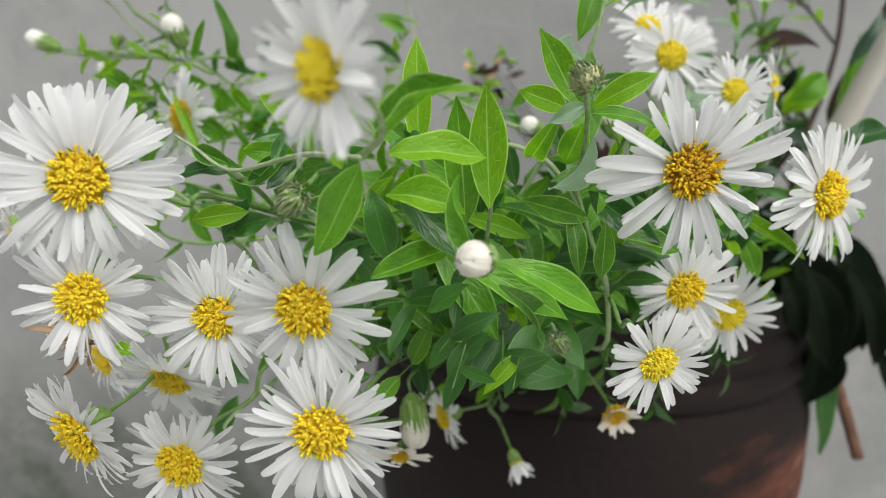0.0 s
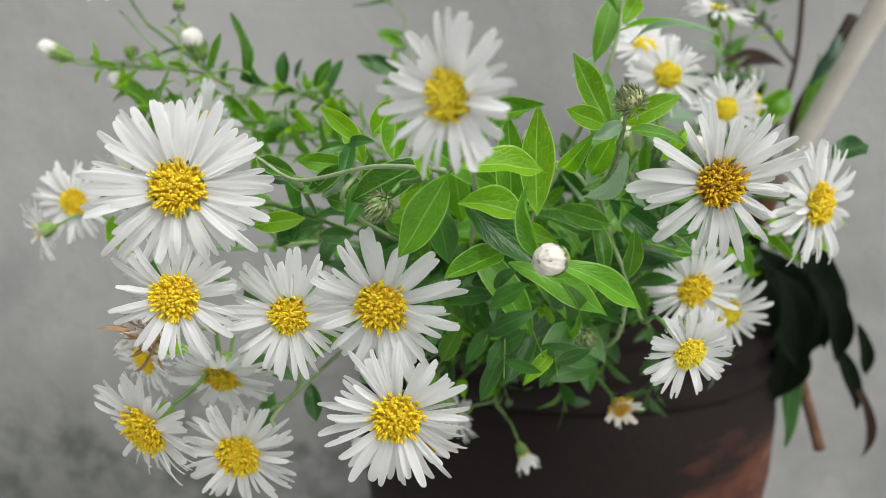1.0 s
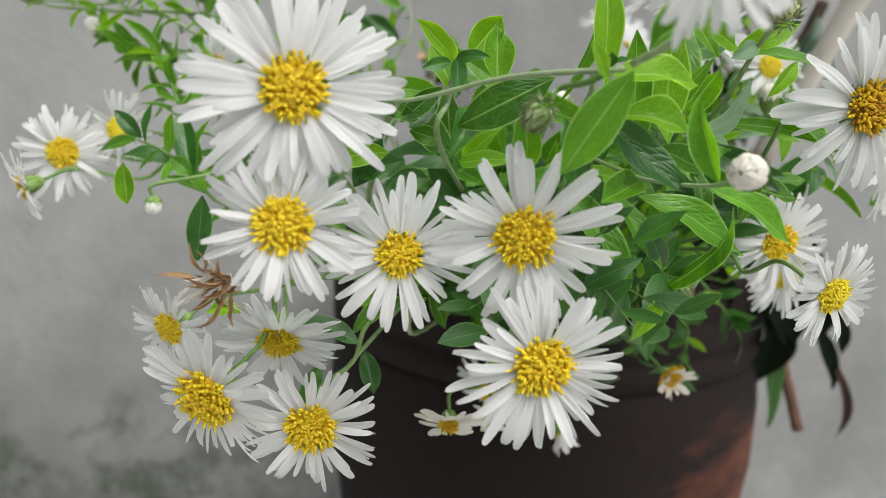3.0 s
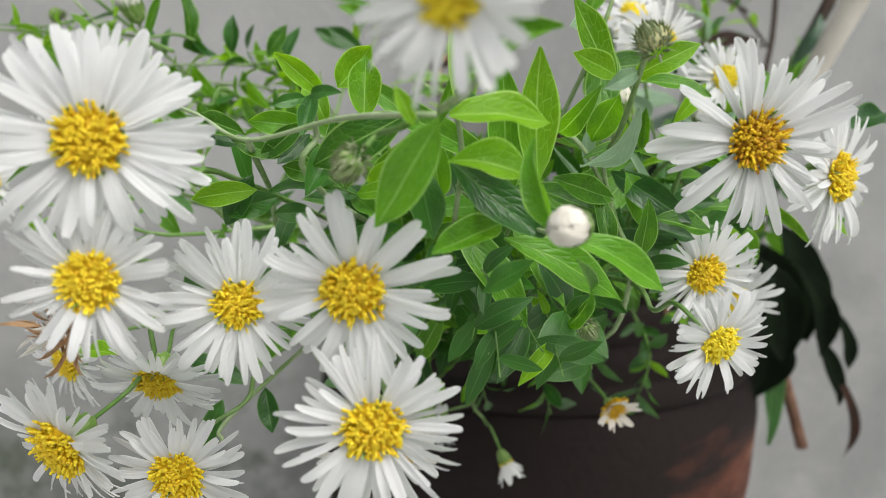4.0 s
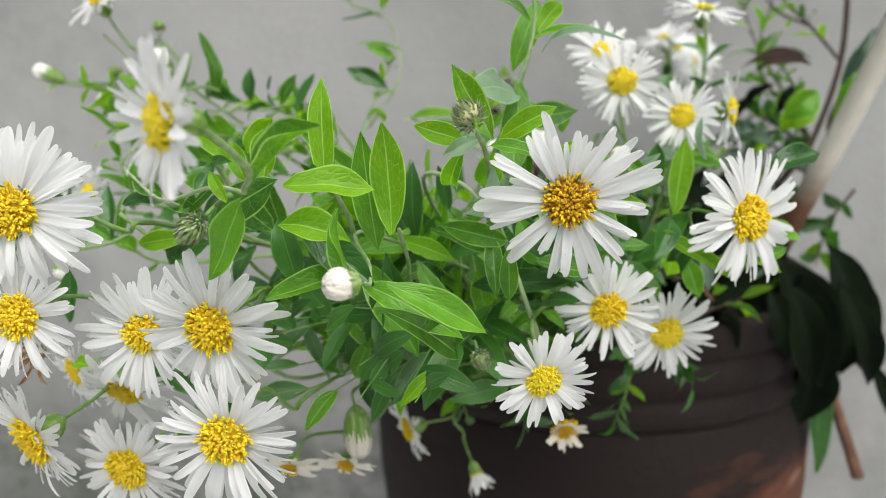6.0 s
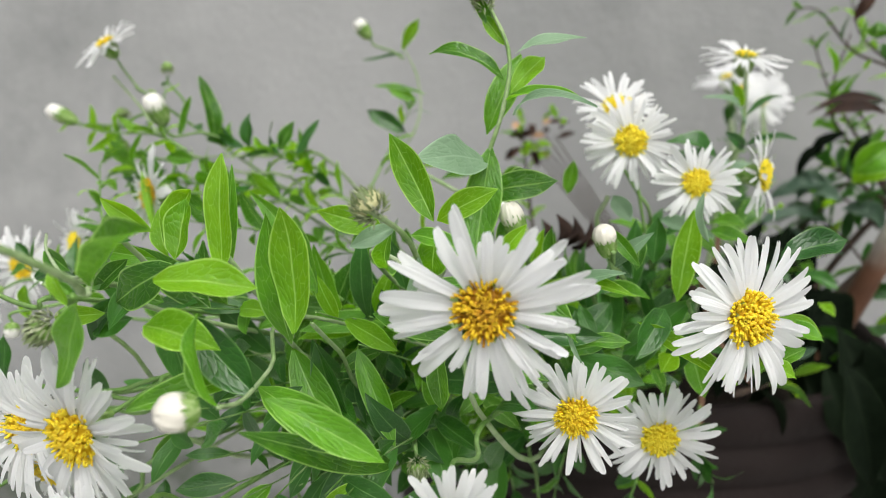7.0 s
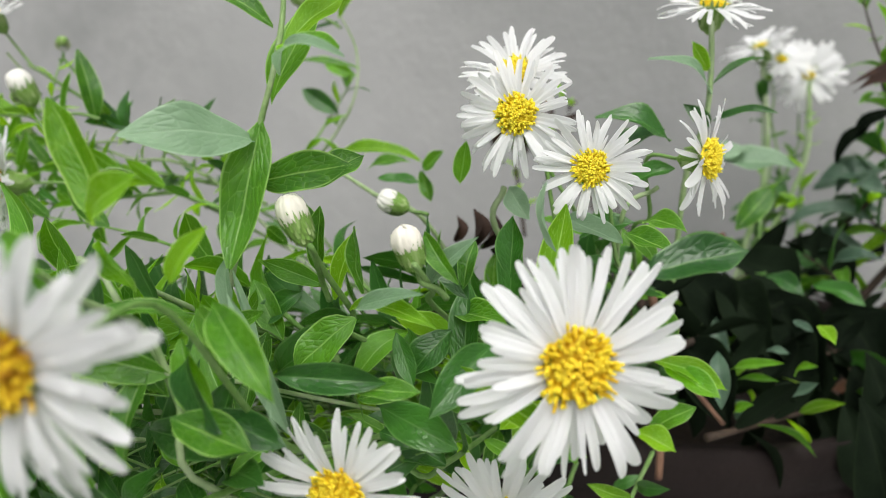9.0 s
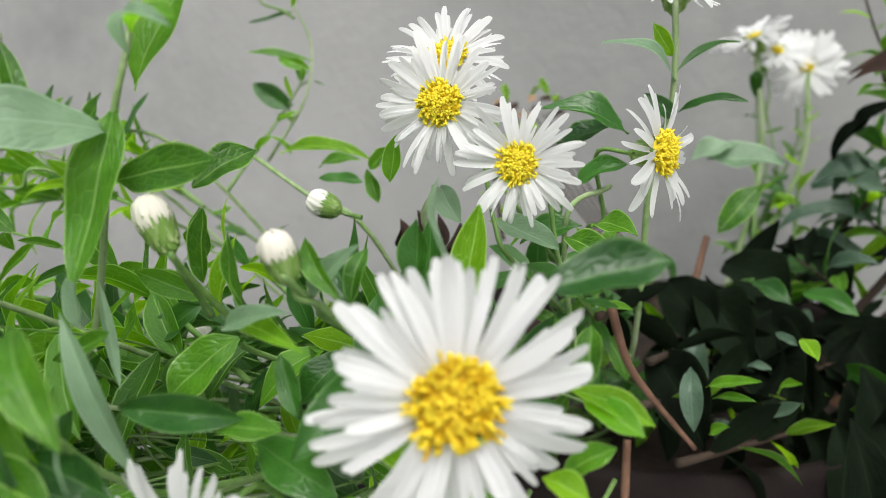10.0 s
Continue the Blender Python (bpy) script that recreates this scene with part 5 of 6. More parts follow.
# trailing stem
twig(trail, [(0, 0.44, 0.19), (-0.03, 0.3, 0.26), (-0.0853, 0.26, 0.2681), (-0.0972, 0.25, 0.2782), (-0.1045, 0.24, 0.2873), (-0.1114, 0.235, 0.2915)], 16, 0.015, 111, 0.0009, 0)
twig(trail, [(-0.1018, 0.27, 0.2882), (-0.1064, 0.27, 0.304), (-0.1129, 0.28, 0.3198)], 14, 0.014, 112, 0.0008, 0)
twig(trail, [(-0.0884, 0.3, 0.3256), (-0.107, 0.31, 0.3313), (-0.1345, 0.32, 0.3318), (-0.1565, 0.335, 0.333)], 15, 0.013, 113, 0.0008, 1)
twig(trail, [(-0.0905, 0.28, 0.2989), (-0.1061, 0.3, 0.3095), (-0.1252, 0.32, 0.3192), (-0.1407, 0.335, 0.3234)], 15, 0.013, 114, 0.0008, 0)
leaf(trail, (-0.116, 0.24, 0.2839), (-0.1155, 0.24, 0.2719), 0.0063, face=(0, -1, 0.25), bend=0.05, mat=M_YOUNG)
leaf(trail, (-0.1104, 0.24, 0.2911), (-0.1174, 0.24, 0.2987), 0.00495, face=(0, -1, 0.25), bend=0.05, mat=M_DARK)
leaf(trail, (-0.0971, 0.24, 0.2794), (-0.1013, 0.25, 0.2996), 0.0072, face=(0, -1, 0.25), bend=0.05, mat=M_DARK)
leaf(trail, (-0.103, 0.24, 0.2858), (-0.097, 0.24, 0.2811), 0.0054, face=(0, -1, 0.25), bend=0.05)
# far stems
stem(far, [(0.1735, 0.587, 0.3417), (0.1707, 0.56, 0.2928), (0.135, 0.53, 0.22), (0.13, 0.53, 0.19)], 0.0012, 0.0014)
stem(far, [(0.1467, 0.56, 0.356), (0.1516, 0.55, 0.2935), (0.135, 0.53, 0.22), (0.13, 0.53, 0.19)], 0.0012, 0.0014)
twig(far, [(0.1685, 0.54, 0.2433), (0.1707, 0.56, 0.2928), (0.1726, 0.58, 0.3269)], 9, 0.016, 121, 0.001, 1)
twig(far, [(0.1495, 0.52, 0.2493), (0.1502, 0.55, 0.2935), (0.1472, 0.56, 0.3447)], 9, 0.016, 122, 0.001, 0)
leaf(far, (0.1354, 0.42, 0.2819), (0.1491, 0.43, 0.2985), 0.0108, face=(0, -1, 0.25), bend=0.06)
leaf(far, (0.1292, 0.45, 0.3064), (0.1579, 0.45, 0.3048), 0.0153, face=(0, -0.65, 0.8), bend=0.06, mat=M_PALE)
leaf(far, (0.1396, 0.45, 0.3113), (0.1228, 0.45, 0.3057), 0.0108, face=(0, -0.65, 0.8), bend=0.06, mat=M_PALE)
flower(far, (0.157, 0.57, 0.3533), (0.2, -0.5, 0.6), 0.036, 36, petals=18, disc="lemon", disc_size=0.5, wide=1.7, back=(0.16, 0.57, 0.28))

shrub = thing("shrub", (0.17, 0.5, 0.19), "dark-leaved shrub with a thick pale cane, half dried", "shrub")
stem(shrub, [(0.186, 0.505, 0.18), (0.204, 0.492, 0.21), (0.23, 0.45, 0.309), (0.262, 0.385, 0.455), (0.285, 0.33, 0.58)], 0.0060, 0.0075, mat=M_CANE, name='cane')
stem(shrub, [(0.15, 0.48, 0.19), (0.1258, 0.42, 0.2448), (0.1286, 0.43, 0.2649), (0.1309, 0.44, 0.2765)], 0.0016, 0.00128, mat=M_BARK, name="branch")
stem(shrub, [(0.1107, 0.33, 0.2761), (0.1149, 0.335, 0.2587), (0.1209, 0.34, 0.2474), (0.1336, 0.345, 0.2305)], 0.00141, 0.00077, mat=M_BARK, name="branch")
stem(shrub, [(0.1148, 0.34, 0.2326), (0.1145, 0.34, 0.2108)], 0.00128, 0.00128, mat=M_BARK, name="branch")
stem(shrub, [(0.1797, 0.5, 0.2145), (0.2185, 0.52, 0.2629), (0.2398, 0.53, 0.2875), (0.2621, 0.55, 0.3409), (0.2668, 0.56, 0.3983)], 0.00224, 0.00192, mat=M_WOOD_STEM, name="branch")
stem(shrub, [(0.17, 0.5, 0.19), (0.2379, 0.5, 0.2715), (0.2421, 0.5, 0.3065), (0.2643, 0.5, 0.3531), (0.2729, 0.5, 0.3717)], 0.00384, 0.00416, mat=M_WOOD_STEM, name="branch")
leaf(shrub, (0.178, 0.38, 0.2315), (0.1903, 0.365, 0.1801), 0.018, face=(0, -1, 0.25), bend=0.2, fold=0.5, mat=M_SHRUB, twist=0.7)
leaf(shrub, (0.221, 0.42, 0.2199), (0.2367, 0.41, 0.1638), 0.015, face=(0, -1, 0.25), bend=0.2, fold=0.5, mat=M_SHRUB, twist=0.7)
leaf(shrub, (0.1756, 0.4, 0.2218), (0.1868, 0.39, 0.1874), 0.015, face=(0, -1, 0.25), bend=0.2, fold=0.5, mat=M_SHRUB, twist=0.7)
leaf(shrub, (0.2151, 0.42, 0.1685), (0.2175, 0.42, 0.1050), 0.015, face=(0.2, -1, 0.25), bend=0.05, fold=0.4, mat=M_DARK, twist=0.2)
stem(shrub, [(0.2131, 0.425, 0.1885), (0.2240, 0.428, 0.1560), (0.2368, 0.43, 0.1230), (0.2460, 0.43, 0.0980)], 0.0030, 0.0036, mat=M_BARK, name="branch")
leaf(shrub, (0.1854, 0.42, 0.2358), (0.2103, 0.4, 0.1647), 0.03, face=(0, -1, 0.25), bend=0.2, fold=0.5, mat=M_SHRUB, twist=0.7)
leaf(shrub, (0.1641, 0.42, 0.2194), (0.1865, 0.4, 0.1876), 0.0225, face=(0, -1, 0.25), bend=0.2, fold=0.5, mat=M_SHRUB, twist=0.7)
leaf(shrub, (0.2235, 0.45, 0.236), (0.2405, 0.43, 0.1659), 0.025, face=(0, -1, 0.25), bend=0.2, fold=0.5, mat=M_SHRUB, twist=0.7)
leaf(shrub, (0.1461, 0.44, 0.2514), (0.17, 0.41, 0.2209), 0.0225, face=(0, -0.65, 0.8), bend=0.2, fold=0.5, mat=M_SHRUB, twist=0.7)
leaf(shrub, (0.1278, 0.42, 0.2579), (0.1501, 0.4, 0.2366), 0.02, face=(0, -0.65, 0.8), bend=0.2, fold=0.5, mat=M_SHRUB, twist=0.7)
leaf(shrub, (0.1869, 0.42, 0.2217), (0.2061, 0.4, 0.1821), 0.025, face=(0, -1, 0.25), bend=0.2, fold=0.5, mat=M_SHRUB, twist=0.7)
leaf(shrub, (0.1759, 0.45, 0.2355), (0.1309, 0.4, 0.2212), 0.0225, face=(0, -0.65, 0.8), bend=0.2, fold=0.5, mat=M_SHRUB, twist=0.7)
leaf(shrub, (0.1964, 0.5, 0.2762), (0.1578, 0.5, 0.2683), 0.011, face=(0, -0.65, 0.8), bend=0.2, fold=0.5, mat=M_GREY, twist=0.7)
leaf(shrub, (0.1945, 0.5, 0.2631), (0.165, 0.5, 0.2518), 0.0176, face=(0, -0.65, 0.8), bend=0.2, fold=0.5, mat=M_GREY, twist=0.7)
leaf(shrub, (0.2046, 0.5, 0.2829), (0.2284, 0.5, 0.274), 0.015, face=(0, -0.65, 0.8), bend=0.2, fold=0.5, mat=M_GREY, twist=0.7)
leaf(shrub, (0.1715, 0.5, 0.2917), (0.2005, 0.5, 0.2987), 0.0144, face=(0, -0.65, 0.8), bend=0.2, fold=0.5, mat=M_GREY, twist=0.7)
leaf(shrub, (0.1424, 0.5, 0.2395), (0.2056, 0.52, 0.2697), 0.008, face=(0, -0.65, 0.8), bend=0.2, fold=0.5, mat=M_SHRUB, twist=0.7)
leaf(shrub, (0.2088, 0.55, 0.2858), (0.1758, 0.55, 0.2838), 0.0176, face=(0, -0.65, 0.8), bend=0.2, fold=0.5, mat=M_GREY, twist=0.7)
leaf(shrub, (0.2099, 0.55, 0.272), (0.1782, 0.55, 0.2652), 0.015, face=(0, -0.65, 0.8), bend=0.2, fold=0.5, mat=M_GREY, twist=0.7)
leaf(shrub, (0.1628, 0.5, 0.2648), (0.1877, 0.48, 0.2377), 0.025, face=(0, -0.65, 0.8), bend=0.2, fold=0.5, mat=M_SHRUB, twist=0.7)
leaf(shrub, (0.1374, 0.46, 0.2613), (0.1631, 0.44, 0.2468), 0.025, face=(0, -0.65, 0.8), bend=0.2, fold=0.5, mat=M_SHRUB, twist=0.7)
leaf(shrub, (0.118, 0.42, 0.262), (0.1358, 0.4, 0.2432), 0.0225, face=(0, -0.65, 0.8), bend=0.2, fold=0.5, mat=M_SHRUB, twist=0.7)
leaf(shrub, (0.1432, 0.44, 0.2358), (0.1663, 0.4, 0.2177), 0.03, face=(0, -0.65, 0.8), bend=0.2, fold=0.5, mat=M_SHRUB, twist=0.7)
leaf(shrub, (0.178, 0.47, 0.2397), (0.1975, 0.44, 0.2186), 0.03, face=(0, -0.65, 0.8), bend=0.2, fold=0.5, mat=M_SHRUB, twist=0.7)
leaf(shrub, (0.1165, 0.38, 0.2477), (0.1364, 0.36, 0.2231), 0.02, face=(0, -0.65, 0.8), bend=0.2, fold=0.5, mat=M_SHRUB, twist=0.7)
leaf(shrub, (0.1298, 0.4, 0.251), (0.1323, 0.39, 0.2235), 0.0096, face=(0, -1, 0.25), bend=0.2, fold=0.5, mat=M_GREY, twist=0.7)
leaf(shrub, (0.1352, 0.41, 0.2246), (0.1523, 0.41, 0.2305), 0.0064, face=(0, -0.65, 0.8), bend=0.2, fold=0.5, mat=M_LEAF, twist=0.7)
leaf(shrub, (0.1441, 0.41, 0.2235), (0.1344, 0.41, 0.219), 0.0064, face=(0, -0.65, 0.8), bend=0.2, fold=0.5, mat=M_GREY, twist=0.7)
leaf(shrub, (0.1633, 0.41, 0.2173), (0.1572, 0.41, 0.2272), 0.0112, face=(0, -0.65, 0.8), bend=0.2, fold=0.5, mat=M_LEAF, twist=0.7)
leaf(shrub, (0.173, 0.46, 0.2397), (0.1645, 0.46, 0.2414), 0.0064, face=(0, -0.65, 0.8), bend=0.2, fold=0.5, mat=M_GREY, twist=0.7)
leaf(shrub, (0.1787, 0.47, 0.2299), (0.1691, 0.47, 0.2278), 0.008, face=(0, -0.65, 0.8), bend=0.2, fold=0.5, mat=M_YOUNG, twist=0.7)
leaf(shrub, (0.1702, 0.55, 0.2765), (0.1572, 0.55, 0.2726), 0.0104, face=(0, -0.65, 0.8), bend=0.2, fold=0.5, mat=M_YOUNG, twist=0.7)
leaf(shrub, (0.141, 0.39, 0.2142), (0.1374, 0.39, 0.222), 0.008, face=(0, -0.65, 0.8), bend=0.2, fold=0.5, mat=M_GREY, twist=0.7)
leaf(shrub, (0.1581, 0.45, 0.2341), (0.1458, 0.44, 0.2242), 0.0072, face=(0, -0.65, 0.8), bend=0.2, fold=0.5, mat=M_GREY, twist=0.7)
leaf(shrub, (0.2245, 0.5, 0.3421), (0.1798, 0.49, 0.3373), 0.008, face=(0, -0.65, 0.8), bend=0.2, fold=0.5, mat=M_DRY, twist=0.7)
leaf(shrub, (0.2058, 0.5, 0.3392), (0.2221, 0.5, 0.3452), 0.01, face=(0, -0.65, 0.8), bend=0.2, fold=0.5, mat=M_GREY, twist=0.7)
leaf(shrub, (0.2091, 0.5, 0.2989), (0.2276, 0.5, 0.3203), 0.0192, face=(0, -1, 0.25), bend=0.2, fold=0.5, mat=M_YOUNG, twist=0.7)
leaf(shrub, (0.2114, 0.5, 0.4042), (0.2019, 0.5, 0.3871), 0.0072, face=(0, -1, 0.25), bend=0.2, fold=0.5, mat=M_DRY, twist=0.7)
leaf(shrub, (0.2137, 0.5, 0.378), (0.2143, 0.5, 0.3867), 0.016, face=(0, -1, 0.25), bend=0.2, fold=0.5, mat=M_LEAF, twist=0.7)
leaf(shrub, (0.2337, 0.48, 0.3001), (0.2418, 0.48, 0.3464), 0.016, face=(0, -1, 0.25), bend=0.2, fold=0.5, mat=M_LEAF, twist=0.7)
leaf(shrub, (0.1976, 0.46, 0.3078), (0.2153, 0.46, 0.3237), 0.0176, face=(0, -1, 0.25), bend=0.2, fold=0.5, mat=M_LEAF, twist=0.7)
leaf(shrub, (0.2431, 0.46, 0.3578), (0.2278, 0.46, 0.3268), 0.01, face=(0, -1, 0.25), bend=0.2, fold=0.5, mat=M_GREY, twist=0.7)
leaf(shrub, (0.1789, 0.46, 0.3349), (0.2106, 0.46, 0.3379), 0.008, face=(0, -0.65, 0.8), bend=0.2, fold=0.5, mat=M_DRY, twist=0.7)
leaf(shrub, (0.193, 0.5, 0.3206), (0.1798, 0.5, 0.3015), 0.008, face=(0, -0.65, 0.8), bend=0.2, fold=0.5, mat=M_SHRUB, twist=0.7)
leaf(shrub, (0.204, 0.5, 0.3269), (0.185, 0.5, 0.3111), 0.008, face=(0, -0.65, 0.8), bend=0.2, fold=0.5, mat=M_SHRUB, twist=0.7)
leaf(shrub, (0.2153, 0.5, 0.3269), (0.2083, 0.5, 0.3083), 0.008, face=(0, -0.65, 0.8), bend=0.2, fold=0.5, mat=M_SHRUB, twist=0.7)
leaf(shrub, (0.1976, 0.5, 0.2987), (0.1807, 0.5, 0.2887), 0.0144, face=(0, -0.65, 0.8), bend=0.2, fold=0.5, mat=M_GREY, twist=0.7)
twig(shrub, [(0.2281, 0.52, 0.3639), (0.2076, 0.52, 0.3736), (0.1884, 0.52, 0.3957), (0.1735, 0.52, 0.3963)], 8, 0.014, 131, 0.001, 0, mat=M_WOOD_STEM)
twig(shrub, [(0.2346, 0.52, 0.2908), (0.2088, 0.52, 0.3229), (0.1981, 0.52, 0.3454), (0.2091, 0.53, 0.3836)], 12, 0.018, 132, 0.0012, 0, mat=M_WOOD_STEM)
twig(shrub, [(0.165, 0.5, 0.2518), (0.1876, 0.5, 0.2759), (0.2089, 0.5, 0.302)], 12, 0.02, 133, 0.0015, 2, mat=M_WOOD_STEM)
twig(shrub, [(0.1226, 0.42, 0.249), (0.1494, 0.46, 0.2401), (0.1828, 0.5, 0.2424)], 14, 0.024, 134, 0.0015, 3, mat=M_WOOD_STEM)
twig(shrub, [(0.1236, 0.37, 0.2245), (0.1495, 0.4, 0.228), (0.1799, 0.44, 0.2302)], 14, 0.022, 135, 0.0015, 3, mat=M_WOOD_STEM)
# shrivelled brown flower under the cluster: curled dry straps round a brown knob
dry = random.Random(61)
for k in range(34):
    a = dry.uniform(0, 6.28)
    c = Vector((-0.0800, 0.168, 0.2672)) + Vector((dry.uniform(-0.004, 0.002), 0, dry.uniform(-0.003, 0.003)))
    e = c + Vector((math.cos(a) * dry.uniform(0.004, 0.0085) - 0.0015, dry.uniform(-0.004, 0.001), math.sin(a) * dry.uniform(0.003, 0.008) - 0.001))
    leaf(left, c, e, dry.uniform(0.0005, 0.0012), face=(dry.uniform(-1, 1), -1, dry.uniform(-1, 1)), bend=dry.uniform(-0.2, 0.25), fold=1.2, mat=M_STRAW if k % 4 else M_OLD_PETAL, twist=dry.uniform(-3, 3))
twig(shrub, [(0.2398, 0.53, 0.2875), (0.2129, 0.52, 0.3269), (0.1976, 0.52, 0.3511), (0.1877, 0.53, 0.3825)], 12, 0.02, 141, 0.0012, 0, mat=M_WOOD_STEM)
twig(shrub, [(0.2621, 0.55, 0.3409), (0.2391, 0.55, 0.366), (0.2204, 0.55, 0.3839), (0.2111, 0.55, 0.4119)], 12, 0.02, 142, 0.0012, 1, mat=M_WOOD_STEM)
twig(shrub, [(0.2313, 0.52, 0.2705), (0.2066, 0.51, 0.2891), (0.1844, 0.5, 0.2862)], 8, 0.020, 143, 0.0012, 2, mat=M_WOOD_STEM)
twig(shrub, [(0.2367, 0.52, 0.285), (0.2123, 0.51, 0.2996), (0.195, 0.51, 0.3098)], 10, 0.022, 144, 0.0012, 2, mat=M_WOOD_STEM)
twig(shrub, [(0.2579, 0.5, 0.2602), (0.2365, 0.48, 0.2428), (0.2225, 0.46, 0.2202)], 9, 0.022, 145, 0.0012, 2, mat=M_WOOD_STEM)
leaf(leafy, (0.0536, 0.195, 0.3041), (0.069, 0.187, 0.2923), 0.00675, face=(0.3, -0.8, 0.5), bend=0.08)
leaf(leafy, (0.0386, 0.22, 0.2949), (0.0384, 0.22, 0.3055), 0.00405, face=(0, -1, 0.25), bend=0.05, mat=M_PALE)
leaf(rear, (0.0901, 0.23, 0.2899), (0.0822, 0.215, 0.28), 0.00765, face=(0, -1, 0.25), bend=0.05, mat=M_DARK)
leaf(leafy, (0.0337, 0.21, 0.2642), (0.0307, 0.21, 0.2778), 0.00675, face=(0, -1, 0.25), bend=0.05)
leaf(leafy, (0.0321, 0.21, 0.2625), (0.0458, 0.2, 0.259), 0.0063, face=(0, -0.65, 0.8), bend=0.06, mat=M_DARK)
leaf(rear, (0.0921, 0.25, 0.2824), (0.079, 0.24, 0.2678), 0.00855, face=(0, -1, 0.25), bend=0.05, mat=M_DARK)
leaf(rear, (0.0725, 0.26, 0.2858), (0.0872, 0.25, 0.2873), 0.0072, face=(0, -0.65, 0.8), bend=0.05)
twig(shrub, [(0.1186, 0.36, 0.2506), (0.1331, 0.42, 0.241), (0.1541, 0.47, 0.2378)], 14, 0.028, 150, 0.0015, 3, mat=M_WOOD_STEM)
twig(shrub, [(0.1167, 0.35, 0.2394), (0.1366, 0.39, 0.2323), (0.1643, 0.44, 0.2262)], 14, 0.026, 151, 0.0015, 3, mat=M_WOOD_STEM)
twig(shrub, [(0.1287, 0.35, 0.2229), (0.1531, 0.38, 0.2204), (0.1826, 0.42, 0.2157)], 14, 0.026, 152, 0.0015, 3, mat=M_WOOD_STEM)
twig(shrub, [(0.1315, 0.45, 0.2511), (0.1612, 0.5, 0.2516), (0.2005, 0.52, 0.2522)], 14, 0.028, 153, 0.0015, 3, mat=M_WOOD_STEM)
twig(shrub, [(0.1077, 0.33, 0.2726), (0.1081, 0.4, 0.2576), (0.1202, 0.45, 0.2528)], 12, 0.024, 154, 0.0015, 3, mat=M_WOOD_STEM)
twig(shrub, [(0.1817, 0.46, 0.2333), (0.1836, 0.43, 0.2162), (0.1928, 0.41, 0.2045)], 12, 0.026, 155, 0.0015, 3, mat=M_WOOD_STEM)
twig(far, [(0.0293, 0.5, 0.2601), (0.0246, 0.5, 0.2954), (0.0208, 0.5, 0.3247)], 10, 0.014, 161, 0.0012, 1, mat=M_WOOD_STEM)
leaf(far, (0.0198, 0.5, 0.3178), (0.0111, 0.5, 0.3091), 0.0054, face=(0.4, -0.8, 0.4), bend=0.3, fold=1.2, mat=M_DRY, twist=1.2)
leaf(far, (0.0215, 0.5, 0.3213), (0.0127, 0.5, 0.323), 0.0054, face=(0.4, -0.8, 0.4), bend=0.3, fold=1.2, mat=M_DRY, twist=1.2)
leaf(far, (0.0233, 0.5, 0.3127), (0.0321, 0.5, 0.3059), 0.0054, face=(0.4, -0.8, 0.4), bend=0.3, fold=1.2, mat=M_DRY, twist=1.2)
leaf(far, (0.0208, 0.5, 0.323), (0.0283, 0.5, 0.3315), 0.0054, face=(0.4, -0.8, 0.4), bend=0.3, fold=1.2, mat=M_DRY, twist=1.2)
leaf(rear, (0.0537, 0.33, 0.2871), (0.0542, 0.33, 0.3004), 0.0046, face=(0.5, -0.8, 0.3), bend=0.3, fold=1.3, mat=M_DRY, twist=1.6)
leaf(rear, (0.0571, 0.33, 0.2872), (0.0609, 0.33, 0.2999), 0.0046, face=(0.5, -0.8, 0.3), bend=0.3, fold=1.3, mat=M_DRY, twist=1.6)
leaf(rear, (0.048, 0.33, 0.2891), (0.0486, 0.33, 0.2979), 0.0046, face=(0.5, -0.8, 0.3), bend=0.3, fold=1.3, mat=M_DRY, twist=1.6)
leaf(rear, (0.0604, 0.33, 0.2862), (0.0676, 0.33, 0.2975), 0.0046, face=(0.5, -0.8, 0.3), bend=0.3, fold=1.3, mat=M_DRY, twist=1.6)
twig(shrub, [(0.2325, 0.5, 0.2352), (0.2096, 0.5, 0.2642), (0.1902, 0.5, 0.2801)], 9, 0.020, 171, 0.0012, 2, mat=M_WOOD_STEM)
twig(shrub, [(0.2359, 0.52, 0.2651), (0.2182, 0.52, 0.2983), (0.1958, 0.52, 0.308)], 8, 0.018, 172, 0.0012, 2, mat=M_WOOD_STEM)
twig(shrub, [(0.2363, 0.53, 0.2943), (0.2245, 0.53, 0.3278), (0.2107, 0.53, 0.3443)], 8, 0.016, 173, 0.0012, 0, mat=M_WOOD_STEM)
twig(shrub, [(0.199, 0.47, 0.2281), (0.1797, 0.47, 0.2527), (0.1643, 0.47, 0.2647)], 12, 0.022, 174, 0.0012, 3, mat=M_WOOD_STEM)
# near-black leaves added to fill the dark area beside the pot
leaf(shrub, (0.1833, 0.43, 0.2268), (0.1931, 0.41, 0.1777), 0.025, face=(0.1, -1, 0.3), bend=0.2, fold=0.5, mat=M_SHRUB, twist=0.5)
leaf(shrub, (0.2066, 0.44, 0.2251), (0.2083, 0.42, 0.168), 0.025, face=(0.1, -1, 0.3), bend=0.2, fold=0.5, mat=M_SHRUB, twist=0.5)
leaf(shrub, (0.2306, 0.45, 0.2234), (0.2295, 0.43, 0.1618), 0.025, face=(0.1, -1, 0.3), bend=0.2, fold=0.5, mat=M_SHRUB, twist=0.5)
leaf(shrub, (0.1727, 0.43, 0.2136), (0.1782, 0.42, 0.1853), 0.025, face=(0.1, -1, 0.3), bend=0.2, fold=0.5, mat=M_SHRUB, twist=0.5)
